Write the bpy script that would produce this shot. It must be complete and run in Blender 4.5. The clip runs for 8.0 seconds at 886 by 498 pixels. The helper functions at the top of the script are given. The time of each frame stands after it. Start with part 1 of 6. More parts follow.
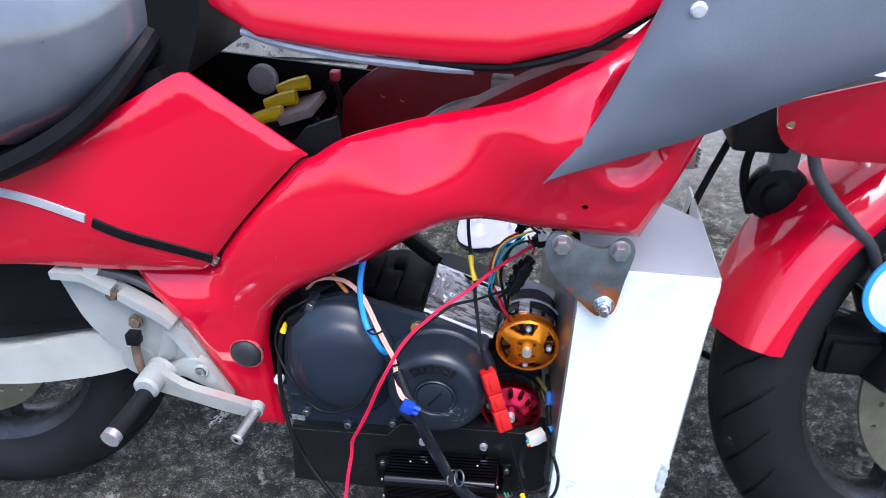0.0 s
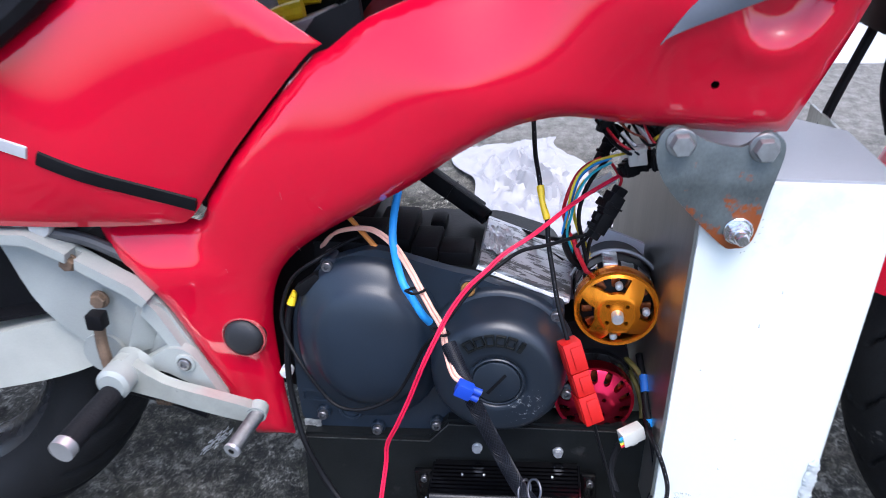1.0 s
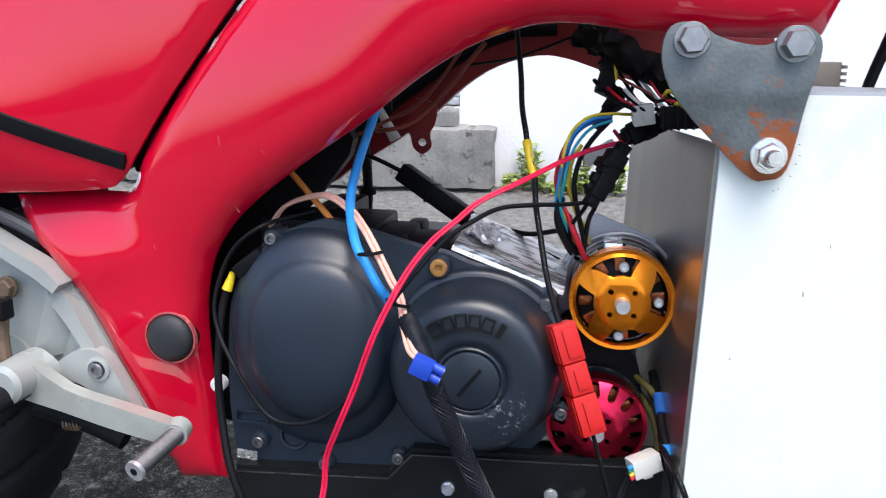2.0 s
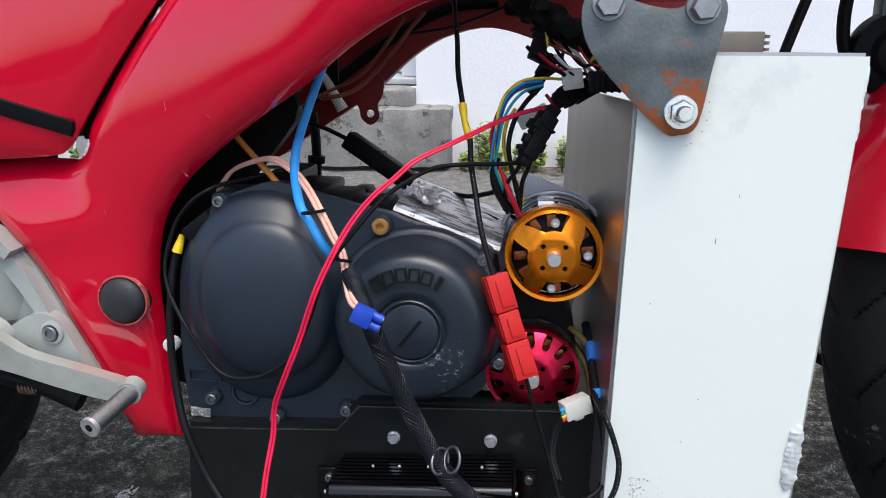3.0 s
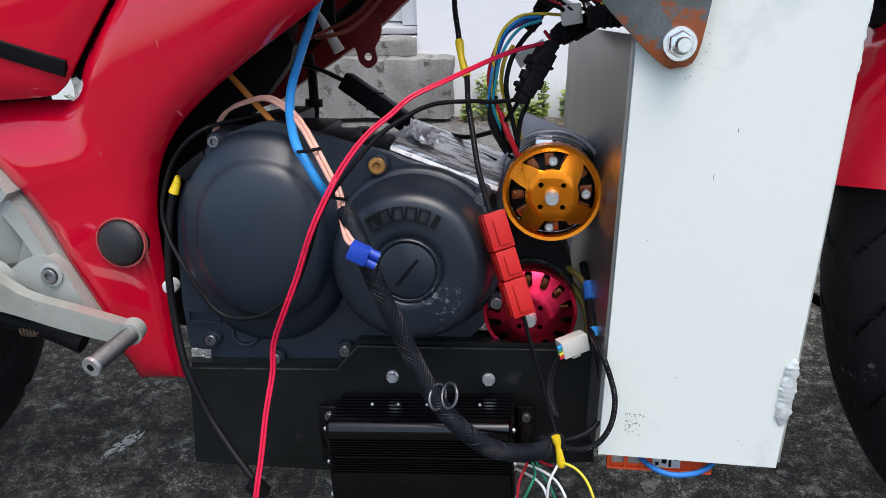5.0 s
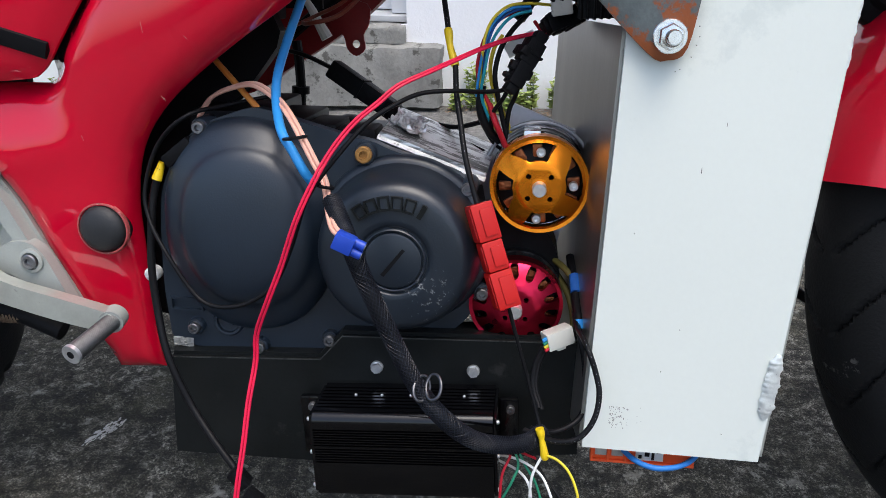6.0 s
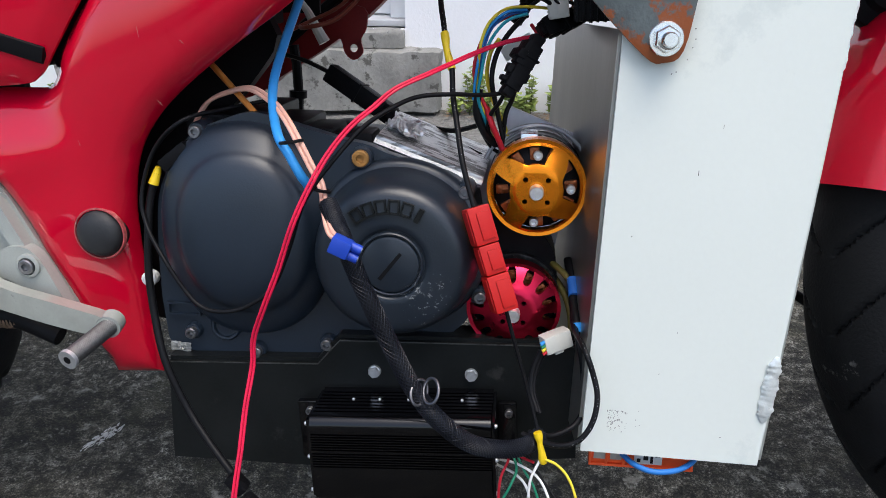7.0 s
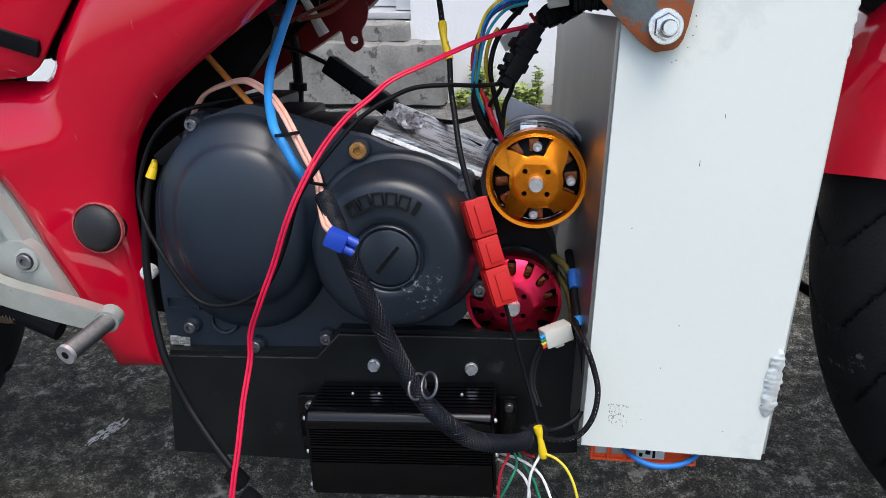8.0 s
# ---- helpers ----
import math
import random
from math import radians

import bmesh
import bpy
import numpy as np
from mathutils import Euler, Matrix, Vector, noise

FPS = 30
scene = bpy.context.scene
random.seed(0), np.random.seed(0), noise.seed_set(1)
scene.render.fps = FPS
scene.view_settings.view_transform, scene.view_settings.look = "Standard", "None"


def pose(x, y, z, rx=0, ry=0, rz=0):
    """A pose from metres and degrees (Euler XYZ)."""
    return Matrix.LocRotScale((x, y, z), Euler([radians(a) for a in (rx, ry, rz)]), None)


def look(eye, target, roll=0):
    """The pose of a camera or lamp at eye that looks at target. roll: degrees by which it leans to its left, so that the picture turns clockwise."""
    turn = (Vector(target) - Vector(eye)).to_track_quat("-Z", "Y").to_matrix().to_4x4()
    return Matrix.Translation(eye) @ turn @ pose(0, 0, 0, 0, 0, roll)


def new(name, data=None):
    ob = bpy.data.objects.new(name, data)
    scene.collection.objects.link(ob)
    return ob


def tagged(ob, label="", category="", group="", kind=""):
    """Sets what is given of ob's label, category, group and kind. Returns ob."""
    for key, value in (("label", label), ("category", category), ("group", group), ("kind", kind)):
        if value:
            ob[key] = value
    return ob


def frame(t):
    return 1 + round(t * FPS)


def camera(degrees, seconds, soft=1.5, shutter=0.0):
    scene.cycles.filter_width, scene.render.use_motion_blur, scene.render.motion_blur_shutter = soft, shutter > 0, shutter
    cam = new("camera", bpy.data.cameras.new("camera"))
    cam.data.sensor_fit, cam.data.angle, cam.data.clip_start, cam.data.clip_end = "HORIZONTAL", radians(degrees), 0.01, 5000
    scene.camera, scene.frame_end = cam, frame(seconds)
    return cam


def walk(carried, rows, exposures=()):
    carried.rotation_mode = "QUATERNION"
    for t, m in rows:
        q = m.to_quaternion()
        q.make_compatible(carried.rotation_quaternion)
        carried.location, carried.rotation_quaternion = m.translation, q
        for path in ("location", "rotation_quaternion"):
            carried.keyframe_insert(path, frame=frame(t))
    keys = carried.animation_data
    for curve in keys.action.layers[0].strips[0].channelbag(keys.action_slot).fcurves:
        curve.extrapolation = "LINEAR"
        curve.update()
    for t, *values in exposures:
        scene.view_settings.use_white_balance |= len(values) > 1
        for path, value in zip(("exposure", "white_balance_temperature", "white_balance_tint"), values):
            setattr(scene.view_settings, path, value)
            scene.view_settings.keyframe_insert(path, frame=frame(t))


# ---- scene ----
cam = camera(59.2, 8.0, 0.85, 0.3)
PATH = [
    (0, (0.002, 0.002, 1.058), (-0.216, 1.572, -0.162), -0.2),
    (0.5, (-0.004, 0.054, 1.004), (-0.279, 1.581, -0.257), -4.5),
    (1, (-0.062, 0.109, 0.847), (-0.298, 1.752, -0.268), -2.0),
    (1.5, (-0.053, 0.17, 0.688), (-0.36, 1.967, -0.135), -3.0),
    (1.7, (-0.042, 0.16, 0.661), (-0.387, 2.003, -0.038), -1.0),
    (2.8, (-0.014, 0.116, 0.646), (-0.233, 1.958, -0.103), -0.9),
    (3, (-0.008, 0.112, 0.644), (-0.231, 1.954, -0.101), -0.6),
    (3.5, (0.005, 0.108, 0.635), (-0.194, 1.92, -0.187), -1.8),
    (4, (0.003, 0.104, 0.634), (-0.19, 1.903, -0.22), -1.1),
    (4.5, (-0.003, 0.106, 0.633), (-0.238, 1.906, -0.206), -1.6),
    (6, (-0.003, 0.113, 0.631), (-0.197, 1.902, -0.241), 0.2),
    (6.5, (-0.002, 0.112, 0.632), (-0.194, 1.916, -0.212), 0.2),
    (7, (-0.001, 0.114, 0.63), (-0.196, 1.908, -0.232), 0.0),
    (7.5, (0.001, 0.116, 0.629), (-0.2, 1.902, -0.249), -0.2),
    (8, (0.006, 0.12, 0.627), (-0.212, 1.904, -0.25), -0.6),
]
EXPOSURES = [(0, 1.5, 5850, 14), (1.5, 1.48, 6000, 13), (1.7, 1.45, 6150, 12), (2.8, 1.1, 6500, 10.5), (3.5, 0.92, 6550, 9.5), (8, 0.90, 6550, 9.5)]
walk(cam, [(t, look(eye, target, roll)) for t, eye, target, roll in PATH], EXPOSURES)

# ---- world, sun ----
world = bpy.data.worlds.new("overcast_sky")
scene.world = world
world.use_nodes = True
wn = world.node_tree
sky = wn.nodes.new("ShaderNodeTexSky")
sky.sky_type = "NISHITA"
sky.sun_disc = False
sky.sun_elevation, sky.sun_rotation = radians(70), radians(150)
sky.dust_density, sky.air_density = 3.0, 1.0
wn.links.new(sky.outputs[0], wn.nodes["Background"].inputs[0])
wn.nodes["Background"].inputs[1].default_value = 0.15
sun = new("sun", bpy.data.lights.new("sun", "SUN"))
sun.data.energy, sun.data.angle, sun.data.color = 1.0, radians(40), (1.0, 0.98, 0.95)
sun.matrix_world = look((0.6, -0.5, 4.0), (0, 0.6, 0))


# ---- materials ----
def mat(name, base, rough=0.5, metal=0.0, vary=0.12, scale=40.0, bump=0.0, coat=0.0, fine=400.0, spots=None, spot_at=0.62, spot_scale=18.0, spec=0.5, stretch=None):
    """A surface with a coarse tone drift, fine grain, and optional stains of another colour."""
    m = bpy.data.materials.new(name)
    m.use_nodes = True
    t = m.node_tree
    b = t.nodes["Principled BSDF"]
    b.inputs["Metallic"].default_value = metal
    b.inputs["Specular IOR Level"].default_value = spec
    b.inputs["Coat Weight"].default_value = coat
    b.inputs["Coat Roughness"].default_value = 0.05
    co = t.nodes.new("ShaderNodeTexCoord")
    n1 = t.nodes.new("ShaderNodeTexNoise")
    n1.inputs["Scale"].default_value, n1.inputs["Detail"].default_value = scale, 5
    n2 = t.nodes.new("ShaderNodeTexNoise")
    n2.inputs["Scale"].default_value, n2.inputs["Detail"].default_value = fine, 3
    where = co.outputs["Object"]
    if stretch:
        mp = t.nodes.new("ShaderNodeMapping")
        mp.inputs["Scale"].default_value = stretch
        t.links.new(where, mp.inputs["Vector"])
        where = mp.outputs[0]
    for n in (n1, n2):
        t.links.new(where, n.inputs["Vector"])
    mix = t.nodes.new("ShaderNodeMix")
    mix.data_type = "RGBA"
    mix.inputs[6].default_value = (*[max(0, c * (1 - vary)) for c in base], 1)
    mix.inputs[7].default_value = (*[min(1, c * (1 + vary)) for c in base], 1)
    add = t.nodes.new("ShaderNodeMath")
    add.operation = "MULTIPLY_ADD"
    t.links.new(n2.outputs["Fac"], add.inputs[0])
    add.inputs[1].default_value = 0.5
    sub = t.nodes.new("ShaderNodeMath")
    sub.operation = "MULTIPLY_ADD"
    t.links.new(n1.outputs["Fac"], sub.inputs[0])
    sub.inputs[1].default_value, sub.inputs[2].default_value = 1.6, -0.55
    t.links.new(sub.outputs[0], add.inputs[2])
    t.links.new(add.outputs[0], mix.inputs[0])
    colour = mix.outputs[2]
    if spots:
        n3 = t.nodes.new("ShaderNodeTexNoise")
        n3.inputs["Scale"].default_value, n3.inputs["Detail"].default_value, n3.inputs["Roughness"].default_value = spot_scale, 8, 0.7
        t.links.new(where, n3.inputs["Vector"])
        ramp = t.nodes.new("ShaderNodeValToRGB")
        ramp.color_ramp.elements[0].position, ramp.color_ramp.elements[1].position = spot_at, spot_at + 0.06
        t.links.new(n3.outputs["Fac"], ramp.inputs[0])
        mix2 = t.nodes.new("ShaderNodeMix")
        mix2.data_type = "RGBA"
        t.links.new(ramp.outputs[0], mix2.inputs[0])
        t.links.new(colour, mix2.inputs[6])
        mix2.inputs[7].default_value = (*spots, 1)
        colour = mix2.outputs[2]
    t.links.new(colour, b.inputs["Base Color"])
    rr = t.nodes.new("ShaderNodeMapRange")
    rr.inputs["To Min"].default_value, rr.inputs["To Max"].default_value = rough * 0.8, min(1, rough * 1.25)
    t.links.new(n1.outputs["Fac"], rr.inputs["Value"])
    t.links.new(rr.outputs[0], b.inputs["Roughness"])
    if bump:
        bp = t.nodes.new("ShaderNodeBump")
        bp.inputs["Strength"].default_value, bp.inputs["Distance"].default_value = bump, 0.002
        t.links.new(n2.outputs["Fac"], bp.inputs["Height"])
        t.links.new(bp.outputs[0], b.inputs["Normal"])
    return m


def gather(material, centre, near, far, inside, outside):
    """Let a material's stains gather round one worn place and thin out away from it."""
    t = material.node_tree
    co = t.nodes.new("ShaderNodeTexCoord")
    far_off = t.nodes.new("ShaderNodeVectorMath")
    far_off.operation = "DISTANCE"
    t.links.new(co.outputs["Object"], far_off.inputs[0])
    far_off.inputs[1].default_value = centre
    fall = t.nodes.new("ShaderNodeMapRange")
    fall.inputs["From Min"].default_value, fall.inputs["From Max"].default_value, fall.inputs["To Min"].default_value, fall.inputs["To Max"].default_value = near, far, inside, outside
    t.links.new(far_off.outputs["Value"], fall.inputs["Value"])
    add = t.nodes.new("ShaderNodeMath")
    for link in list(t.links):
        if link.to_node.bl_idname == "ShaderNodeValToRGB":
            t.links.new(link.from_socket, add.inputs[0])
            t.links.new(fall.outputs[0], add.inputs[1])
            t.links.new(add.outputs[0], link.to_node.inputs[0])
            break


RED = mat("red_paint", (0.57, 0.0015, 0.023), 0.30, 0.0, 0.04, 9, coat=1.0, fine=900, spec=0.03)
RED.node_tree.nodes["Principled BSDF"].inputs["Coat IOR"].default_value = 1.66
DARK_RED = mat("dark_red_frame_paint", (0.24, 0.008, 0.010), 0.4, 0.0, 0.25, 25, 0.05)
GREY_PRIMER = mat("grey_plastic", (0.095, 0.108, 0.13), 0.36, 0.0, 0.12, 12, 0.08, spots=(0.2, 0.22, 0.25), spot_at=0.66)
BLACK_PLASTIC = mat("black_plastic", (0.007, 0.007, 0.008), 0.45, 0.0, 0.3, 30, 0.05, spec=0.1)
BLACK_SATIN = mat("black_sheet", (0.0085, 0.0098, 0.0100), 0.36, 0.0, 0.4, 22, 0.08, spots=(0.024, 0.025, 0.024), spot_at=0.60, spot_scale=16, spec=0.20)
ANODISED = mat("black_anodised", (0.0015, 0.0015, 0.002), 0.16, 0.0, 0.2, 60, spec=0.50)
ENGINE = mat("engine_enamel", (0.0085, 0.0160, 0.0275), 0.40, 0.0, 0.35, 14, 0.06, fine=700, spots=(0.022, 0.026, 0.030), spot_at=0.68, spec=0.62)
ENGINE_WORN = mat("engine_enamel_worn", (0.0080, 0.0138, 0.0225), 0.38, 0.0, 0.35, 14, 0.06, fine=700, spots=(0.20, 0.21, 0.21), spot_at=0.66, spot_scale=230, spec=0.62)
gather(ENGINE_WORN, (-.064, -.16, .345), .010, .046, .105, -.12)
RUBBER = mat("tyre_rubber", (0.008, 0.0085, 0.0095), 0.6, 0.0, 0.35, 20, 0.25, spots=(0.09, 0.088, 0.084), spot_at=0.70, spot_scale=60, spec=0.2)
gather(RUBBER, (-.318, -.006, -.086), .010, .055, .13, -.05)
VINYL = mat("seat_vinyl", (0.10, 0.113, 0.13), 0.30, 0.0, 0.15, 30, 0.2, coat=1.0, fine=900)
VINYL.node_tree.nodes["Principled BSDF"].inputs["Coat IOR"].default_value = 1.9
WHITE = mat("white_paint", (0.715, 0.755, 0.70), 0.42, 0.0, 0.035, 5, 0.03, fine=240, spots=(0.645, 0.69, 0.645), spot_at=0.58, spot_scale=9)
CAST = mat("silver_cast_paint", (0.33, 0.350, 0.325), 0.46, 0.12, 0.12, 22, 0.1, fine=600, spots=(0.22, 0.2, 0.16), spot_at=0.7)
ZINC = mat("zinc_bolt", (0.72, 0.73, 0.74), 0.3, 0.75, 0.15, 200)
STEEL_RUST = mat("weathered_steel", (0.085, 0.100, 0.100), 0.42, 0.3, 0.42, 40, 0.15, spots=(0.25, 0.065, 0.016), spot_at=0.54, spot_scale=46)
RUSTY = mat("rusty_steel", (0.15, 0.10, 0.065), 0.7, 0.3, 0.4, 90, 0.3)
GOLD = mat("gold_anodised", (0.88, 0.26, 0.012), 0.25, 0.85, 0.06, 40)
MOTOR_RED = mat("red_anodised", (0.6, 0.02, 0.06), 0.28, 1.0, 0.08, 40)
COPPER = mat("copper_winding", (0.32, 0.11, 0.045), 0.4, 1.0, 0.4, 300, 0.5)
MAGNET = mat("nickel_magnet", (0.6, 0.6, 0.6), 0.18, 1.0, 0.2, 80)
WALL = mat("white_plaster", (0.87, 0.88, 0.89), 0.85, 0.0, 0.04, 3, 0.4, fine=120, spots=(0.55, 0.57, 0.55), spot_at=0.72, spot_scale=5)
STEP = mat("step_concrete", (0.25, 0.247, 0.228), 0.9, 0.0, 0.45, 9, 0.8, fine=110, spots=(0.09, 0.088, 0.078), spot_at=0.56, spot_scale=22)
DOOR = mat("door_paint", (0.76, 0.77, 0.78), 0.45, 0.0, 0.05, 10)

# the ground: dark, mossy concrete with pale worn patches and grit
GROUND = bpy.data.materials.new("mossy_concrete")
GROUND.use_nodes = True
gt = GROUND.node_tree
gb = gt.nodes["Principled BSDF"]
gb.inputs["Roughness"].default_value = 0.9
gco = gt.nodes.new("ShaderNodeTexCoord")


def gnoise(scale, detail, rough=0.6):
    n = gt.nodes.new("ShaderNodeTexNoise")
    n.inputs["Scale"].default_value, n.inputs["Detail"].default_value, n.inputs["Roughness"].default_value = scale, detail, rough
    gt.links.new(gco.outputs["Object"], n.inputs["Vector"])
    return n


def gramp(src, stops):
    r = gt.nodes.new("ShaderNodeValToRGB")
    e = r.color_ramp.elements
    while len(e) < len(stops):
        e.new(0.5)
    for k, (p, c) in enumerate(stops):
        e[k].position, e[k].color = p, (*c, 1)
    gt.links.new(src, r.inputs[0])
    return r.outputs[0]


def gmix(fac, a, b):
    m = gt.nodes.new("ShaderNodeMix")
    m.data_type = "RGBA"
    gt.links.new(fac, m.inputs[0])
    gt.links.new(a, m.inputs[6])
    gt.links.new(b, m.inputs[7])
    return m.outputs[2]


def gmul(a, b):
    m = gt.nodes.new("ShaderNodeMix")
    m.data_type, m.blend_type = "RGBA", "MULTIPLY"
    m.inputs[0].default_value = 1.0
    gt.links.new(a, m.inputs[6])
    gt.links.new(b, m.inputs[7])
    return m.outputs[2]


g_soil = gramp(gnoise(26, 9, 0.80).outputs["Fac"], [(0.40, (0.006, 0.006, 0.004)), (0.5, (0.030, 0.028, 0.019)), (0.62, (0.17, 0.157, 0.118))])
g_slab = gramp(gnoise(60, 8, 0.78).outputs["Fac"], [(0.41, (0.014, 0.0135, 0.011)), (0.5, (0.075, 0.071, 0.057)), (0.61, (0.33, 0.318, 0.275))])
g_where = gramp(gnoise(6.5, 9, 0.75).outputs["Fac"], [(0.45, (0, 0, 0)), (0.6, (1, 1, 1))])
g_a = gmix(g_where, g_soil, g_slab)
g_grain = gramp(gnoise(430, 6, 0.85).outputs["Fac"], [(0.41, (0.15, 0.15, 0.15)), (0.5, (0.75, 0.75, 0.75)), (0.60, (2.6, 2.6, 2.6))])
g_b = gmul(g_a, g_grain)
g_moss = gramp(gnoise(9, 8, 0.75).outputs["Fac"], [(0.54, (0, 0, 0)), (0.68, (0.55, 0.55, 0.55))])
g_green = gramp(gnoise(160, 2).outputs["Fac"], [(0.3, (0.022, 0.024, 0.009)), (0.7, (0.06, 0.06, 0.025))])
g_c = gmix(g_moss, g_b, g_green)
g_fleck = gramp(gnoise(240, 4, 0.7).outputs["Fac"], [(0.62, (0, 0, 0)), (0.68, (0.85, 0.85, 0.85))])
g_pale = gramp(gnoise(90, 4, 0.7).outputs["Fac"], [(0.3, (0.13, 0.125, 0.104)), (0.7, (0.46, 0.45, 0.40))])
g_d = gmix(g_fleck, g_c, g_pale)
g_patch = gramp(gnoise(17, 10, 0.72).outputs["Fac"], [(0.585, (0, 0, 0)), (0.625, (0.8, 0.8, 0.8))])
g_e = gmix(g_patch, g_d, g_pale)
# swept, paler concrete along the house
gsep = gt.nodes.new("ShaderNodeSeparateXYZ")
gt.links.new(gco.outputs["Object"], gsep.inputs[0])
gsum = gt.nodes.new("ShaderNodeMath")
gsum.operation = "MULTIPLY_ADD"
gt.links.new(gnoise(7, 6, 0.7).outputs["Fac"], gsum.inputs[0])
gsum.inputs[1].default_value = 0.7
gt.links.new(gsep.outputs["Y"], gsum.inputs[2])
grange = gt.nodes.new("ShaderNodeMapRange")
grange.inputs["From Min"].default_value, grange.inputs["From Max"].default_value = 1.85, 2.3
gt.links.new(gsum.outputs[0], grange.inputs["Value"])
g_light = gramp(gnoise(40, 8, 0.75).outputs["Fac"], [(0.3, (0.10, 0.097, 0.088)), (0.5, (0.21, 0.203, 0.187)), (0.7, (0.34, 0.33, 0.31))])
gt.links.new(gmix(grange.outputs[0], g_e, g_light), gb.inputs["Base Color"])
gbump = gt.nodes.new("ShaderNodeBump")
gbump.inputs["Strength"].default_value, gbump.inputs["Distance"].default_value = 1.0, 0.008
gt.links.new(gnoise(230, 5, 0.7).outputs["Fac"], gbump.inputs["Height"])
gt.links.new(gbump.outputs[0], gb.inputs["Normal"])


# ---- mesh helpers ----
def smooth_line(pts, per=6, closed=False):
    """A curve through the points; a point with a third value (2D) or fourth (3D) is a sharp corner."""
    dim = 2 if min(len(p) for p in pts) == 2 else 3
    P = [Vector(p[:dim]) for p in pts]
    sharp = [len(p) > dim for p in pts]
    n = len(P)
    out = []
    for i in range(n if closed else n - 1):
        p1, p2 = P[i], P[(i + 1) % n]
        p0 = P[i - 1] if (closed or i > 0) and not sharp[i] else p1 - (p2 - p1)
        p3 = P[(i + 2) % n] if (closed or i + 2 < n) and not sharp[(i + 1) % n] else p2 + (p2 - p1)
        for k in range(per):
            t = k / per
            out.append(0.5 * (2 * p1 + (p2 - p0) * t + (2 * p0 - 5 * p1 + 4 * p2 - p3) * t * t + (3 * p1 - p0 - 3 * p2 + p3) * t ** 3))
    if not closed:
        out.append(P[-1])
    return out


def part(name, bm, material, parent, label="", angle=32):
    """One mesh under a thing or part, in the thing's own axes."""
    bmesh.ops.recalc_face_normals(bm, faces=bm.faces)
    me = bpy.data.meshes.new(name)
    bm.to_mesh(me)
    bm.free()
    for m in material if isinstance(material, (list, tuple)) else (material,):
        me.materials.append(m)
    me.shade_smooth()
    me.set_sharp_from_angle(angle=radians(angle))
    ob = new(name, me)
    if parent is not None:
        ob.parent = parent
        up = parent
        while up.parent is not None:
            up = up.parent
        if parent.type != "EMPTY":
            ob.matrix_parent_inverse = Matrix.Identity(4)
    if label:
        tagged(ob, label)
    return ob


def bevel_all(bm, width, angle=25, segments=2):
    edges = [e for e in bm.edges if len(e.link_faces) == 2 and e.calc_face_angle(0) > radians(angle)]
    if width > 0 and edges:
        bmesh.ops.bevel(bm, geom=edges, offset=width, segments=segments, affect="EDGES", profile=0.6, clamp_overlap=True)
    return bm


def block(x0, x1, y0, y1, z0, z1, bevel=0.002, turn=None, bm=None):
    bm = bm or bmesh.new()
    b2 = bmesh.new()
    bmesh.ops.create_cube(b2, size=1)
    for v in b2.verts:
        v.co = Vector(((x0 + x1) / 2 + v.co.x * (x1 - x0), (y0 + y1) / 2 + v.co.y * (y1 - y0), (z0 + z1) / 2 + v.co.z * (z1 - z0)))
    bevel_all(b2, bevel)
    if turn is not None:
        b2.transform(turn)
    return join(bm, b2)


def join(bm, other):
    me = bpy.data.meshes.new("tmp")
    other.to_mesh(me)
    other.free()
    bm.from_mesh(me)
    bpy.data.meshes.remove(me)
    return bm


def prism(outline, y0, y1, bevel=0.002, bm=None, segments=2):
    """A flat outline in x and z, made solid from y0 to y1."""
    b2 = bmesh.new()
    a = [b2.verts.new((p[0], y0, p[1])) for p in outline]
    b = [b2.verts.new((p[0], y1, p[1])) for p in outline]
    n = len(a)
    b2.faces.new(a)
    b2.faces.new(b[::-1])
    for i in range(n):
        b2.faces.new((a[i], b[i], b[(i + 1) % n], a[(i + 1) % n]))
    bevel_all(b2, bevel, 40, segments)
    return join(bm, b2) if bm else b2


def levels(outline, steps, bm=None, centre=None):
    """A boss: the outline, scaled about its middle, at a row of (scale, y); the last one is closed."""
    b2 = bmesh.new()
    c = Vector(centre) if centre else sum((Vector(p[:2]) for p in outline), Vector((0, 0))) / len(outline)
    rings = [[b2.verts.new((c.x + (p[0] - c.x) * s, y, c.y + (p[1] - c.y) * s)) for p in outline] for s, y in steps]
    n = len(outline)
    for r, q in zip(rings, rings[1:]):
        for i in range(n):
            b2.faces.new((r[i], r[(i + 1) % n], q[(i + 1) % n], q[i]))
    b2.faces.new(rings[-1])
    b2.faces.new(rings[0][::-1])
    return join(bm, b2) if bm else b2


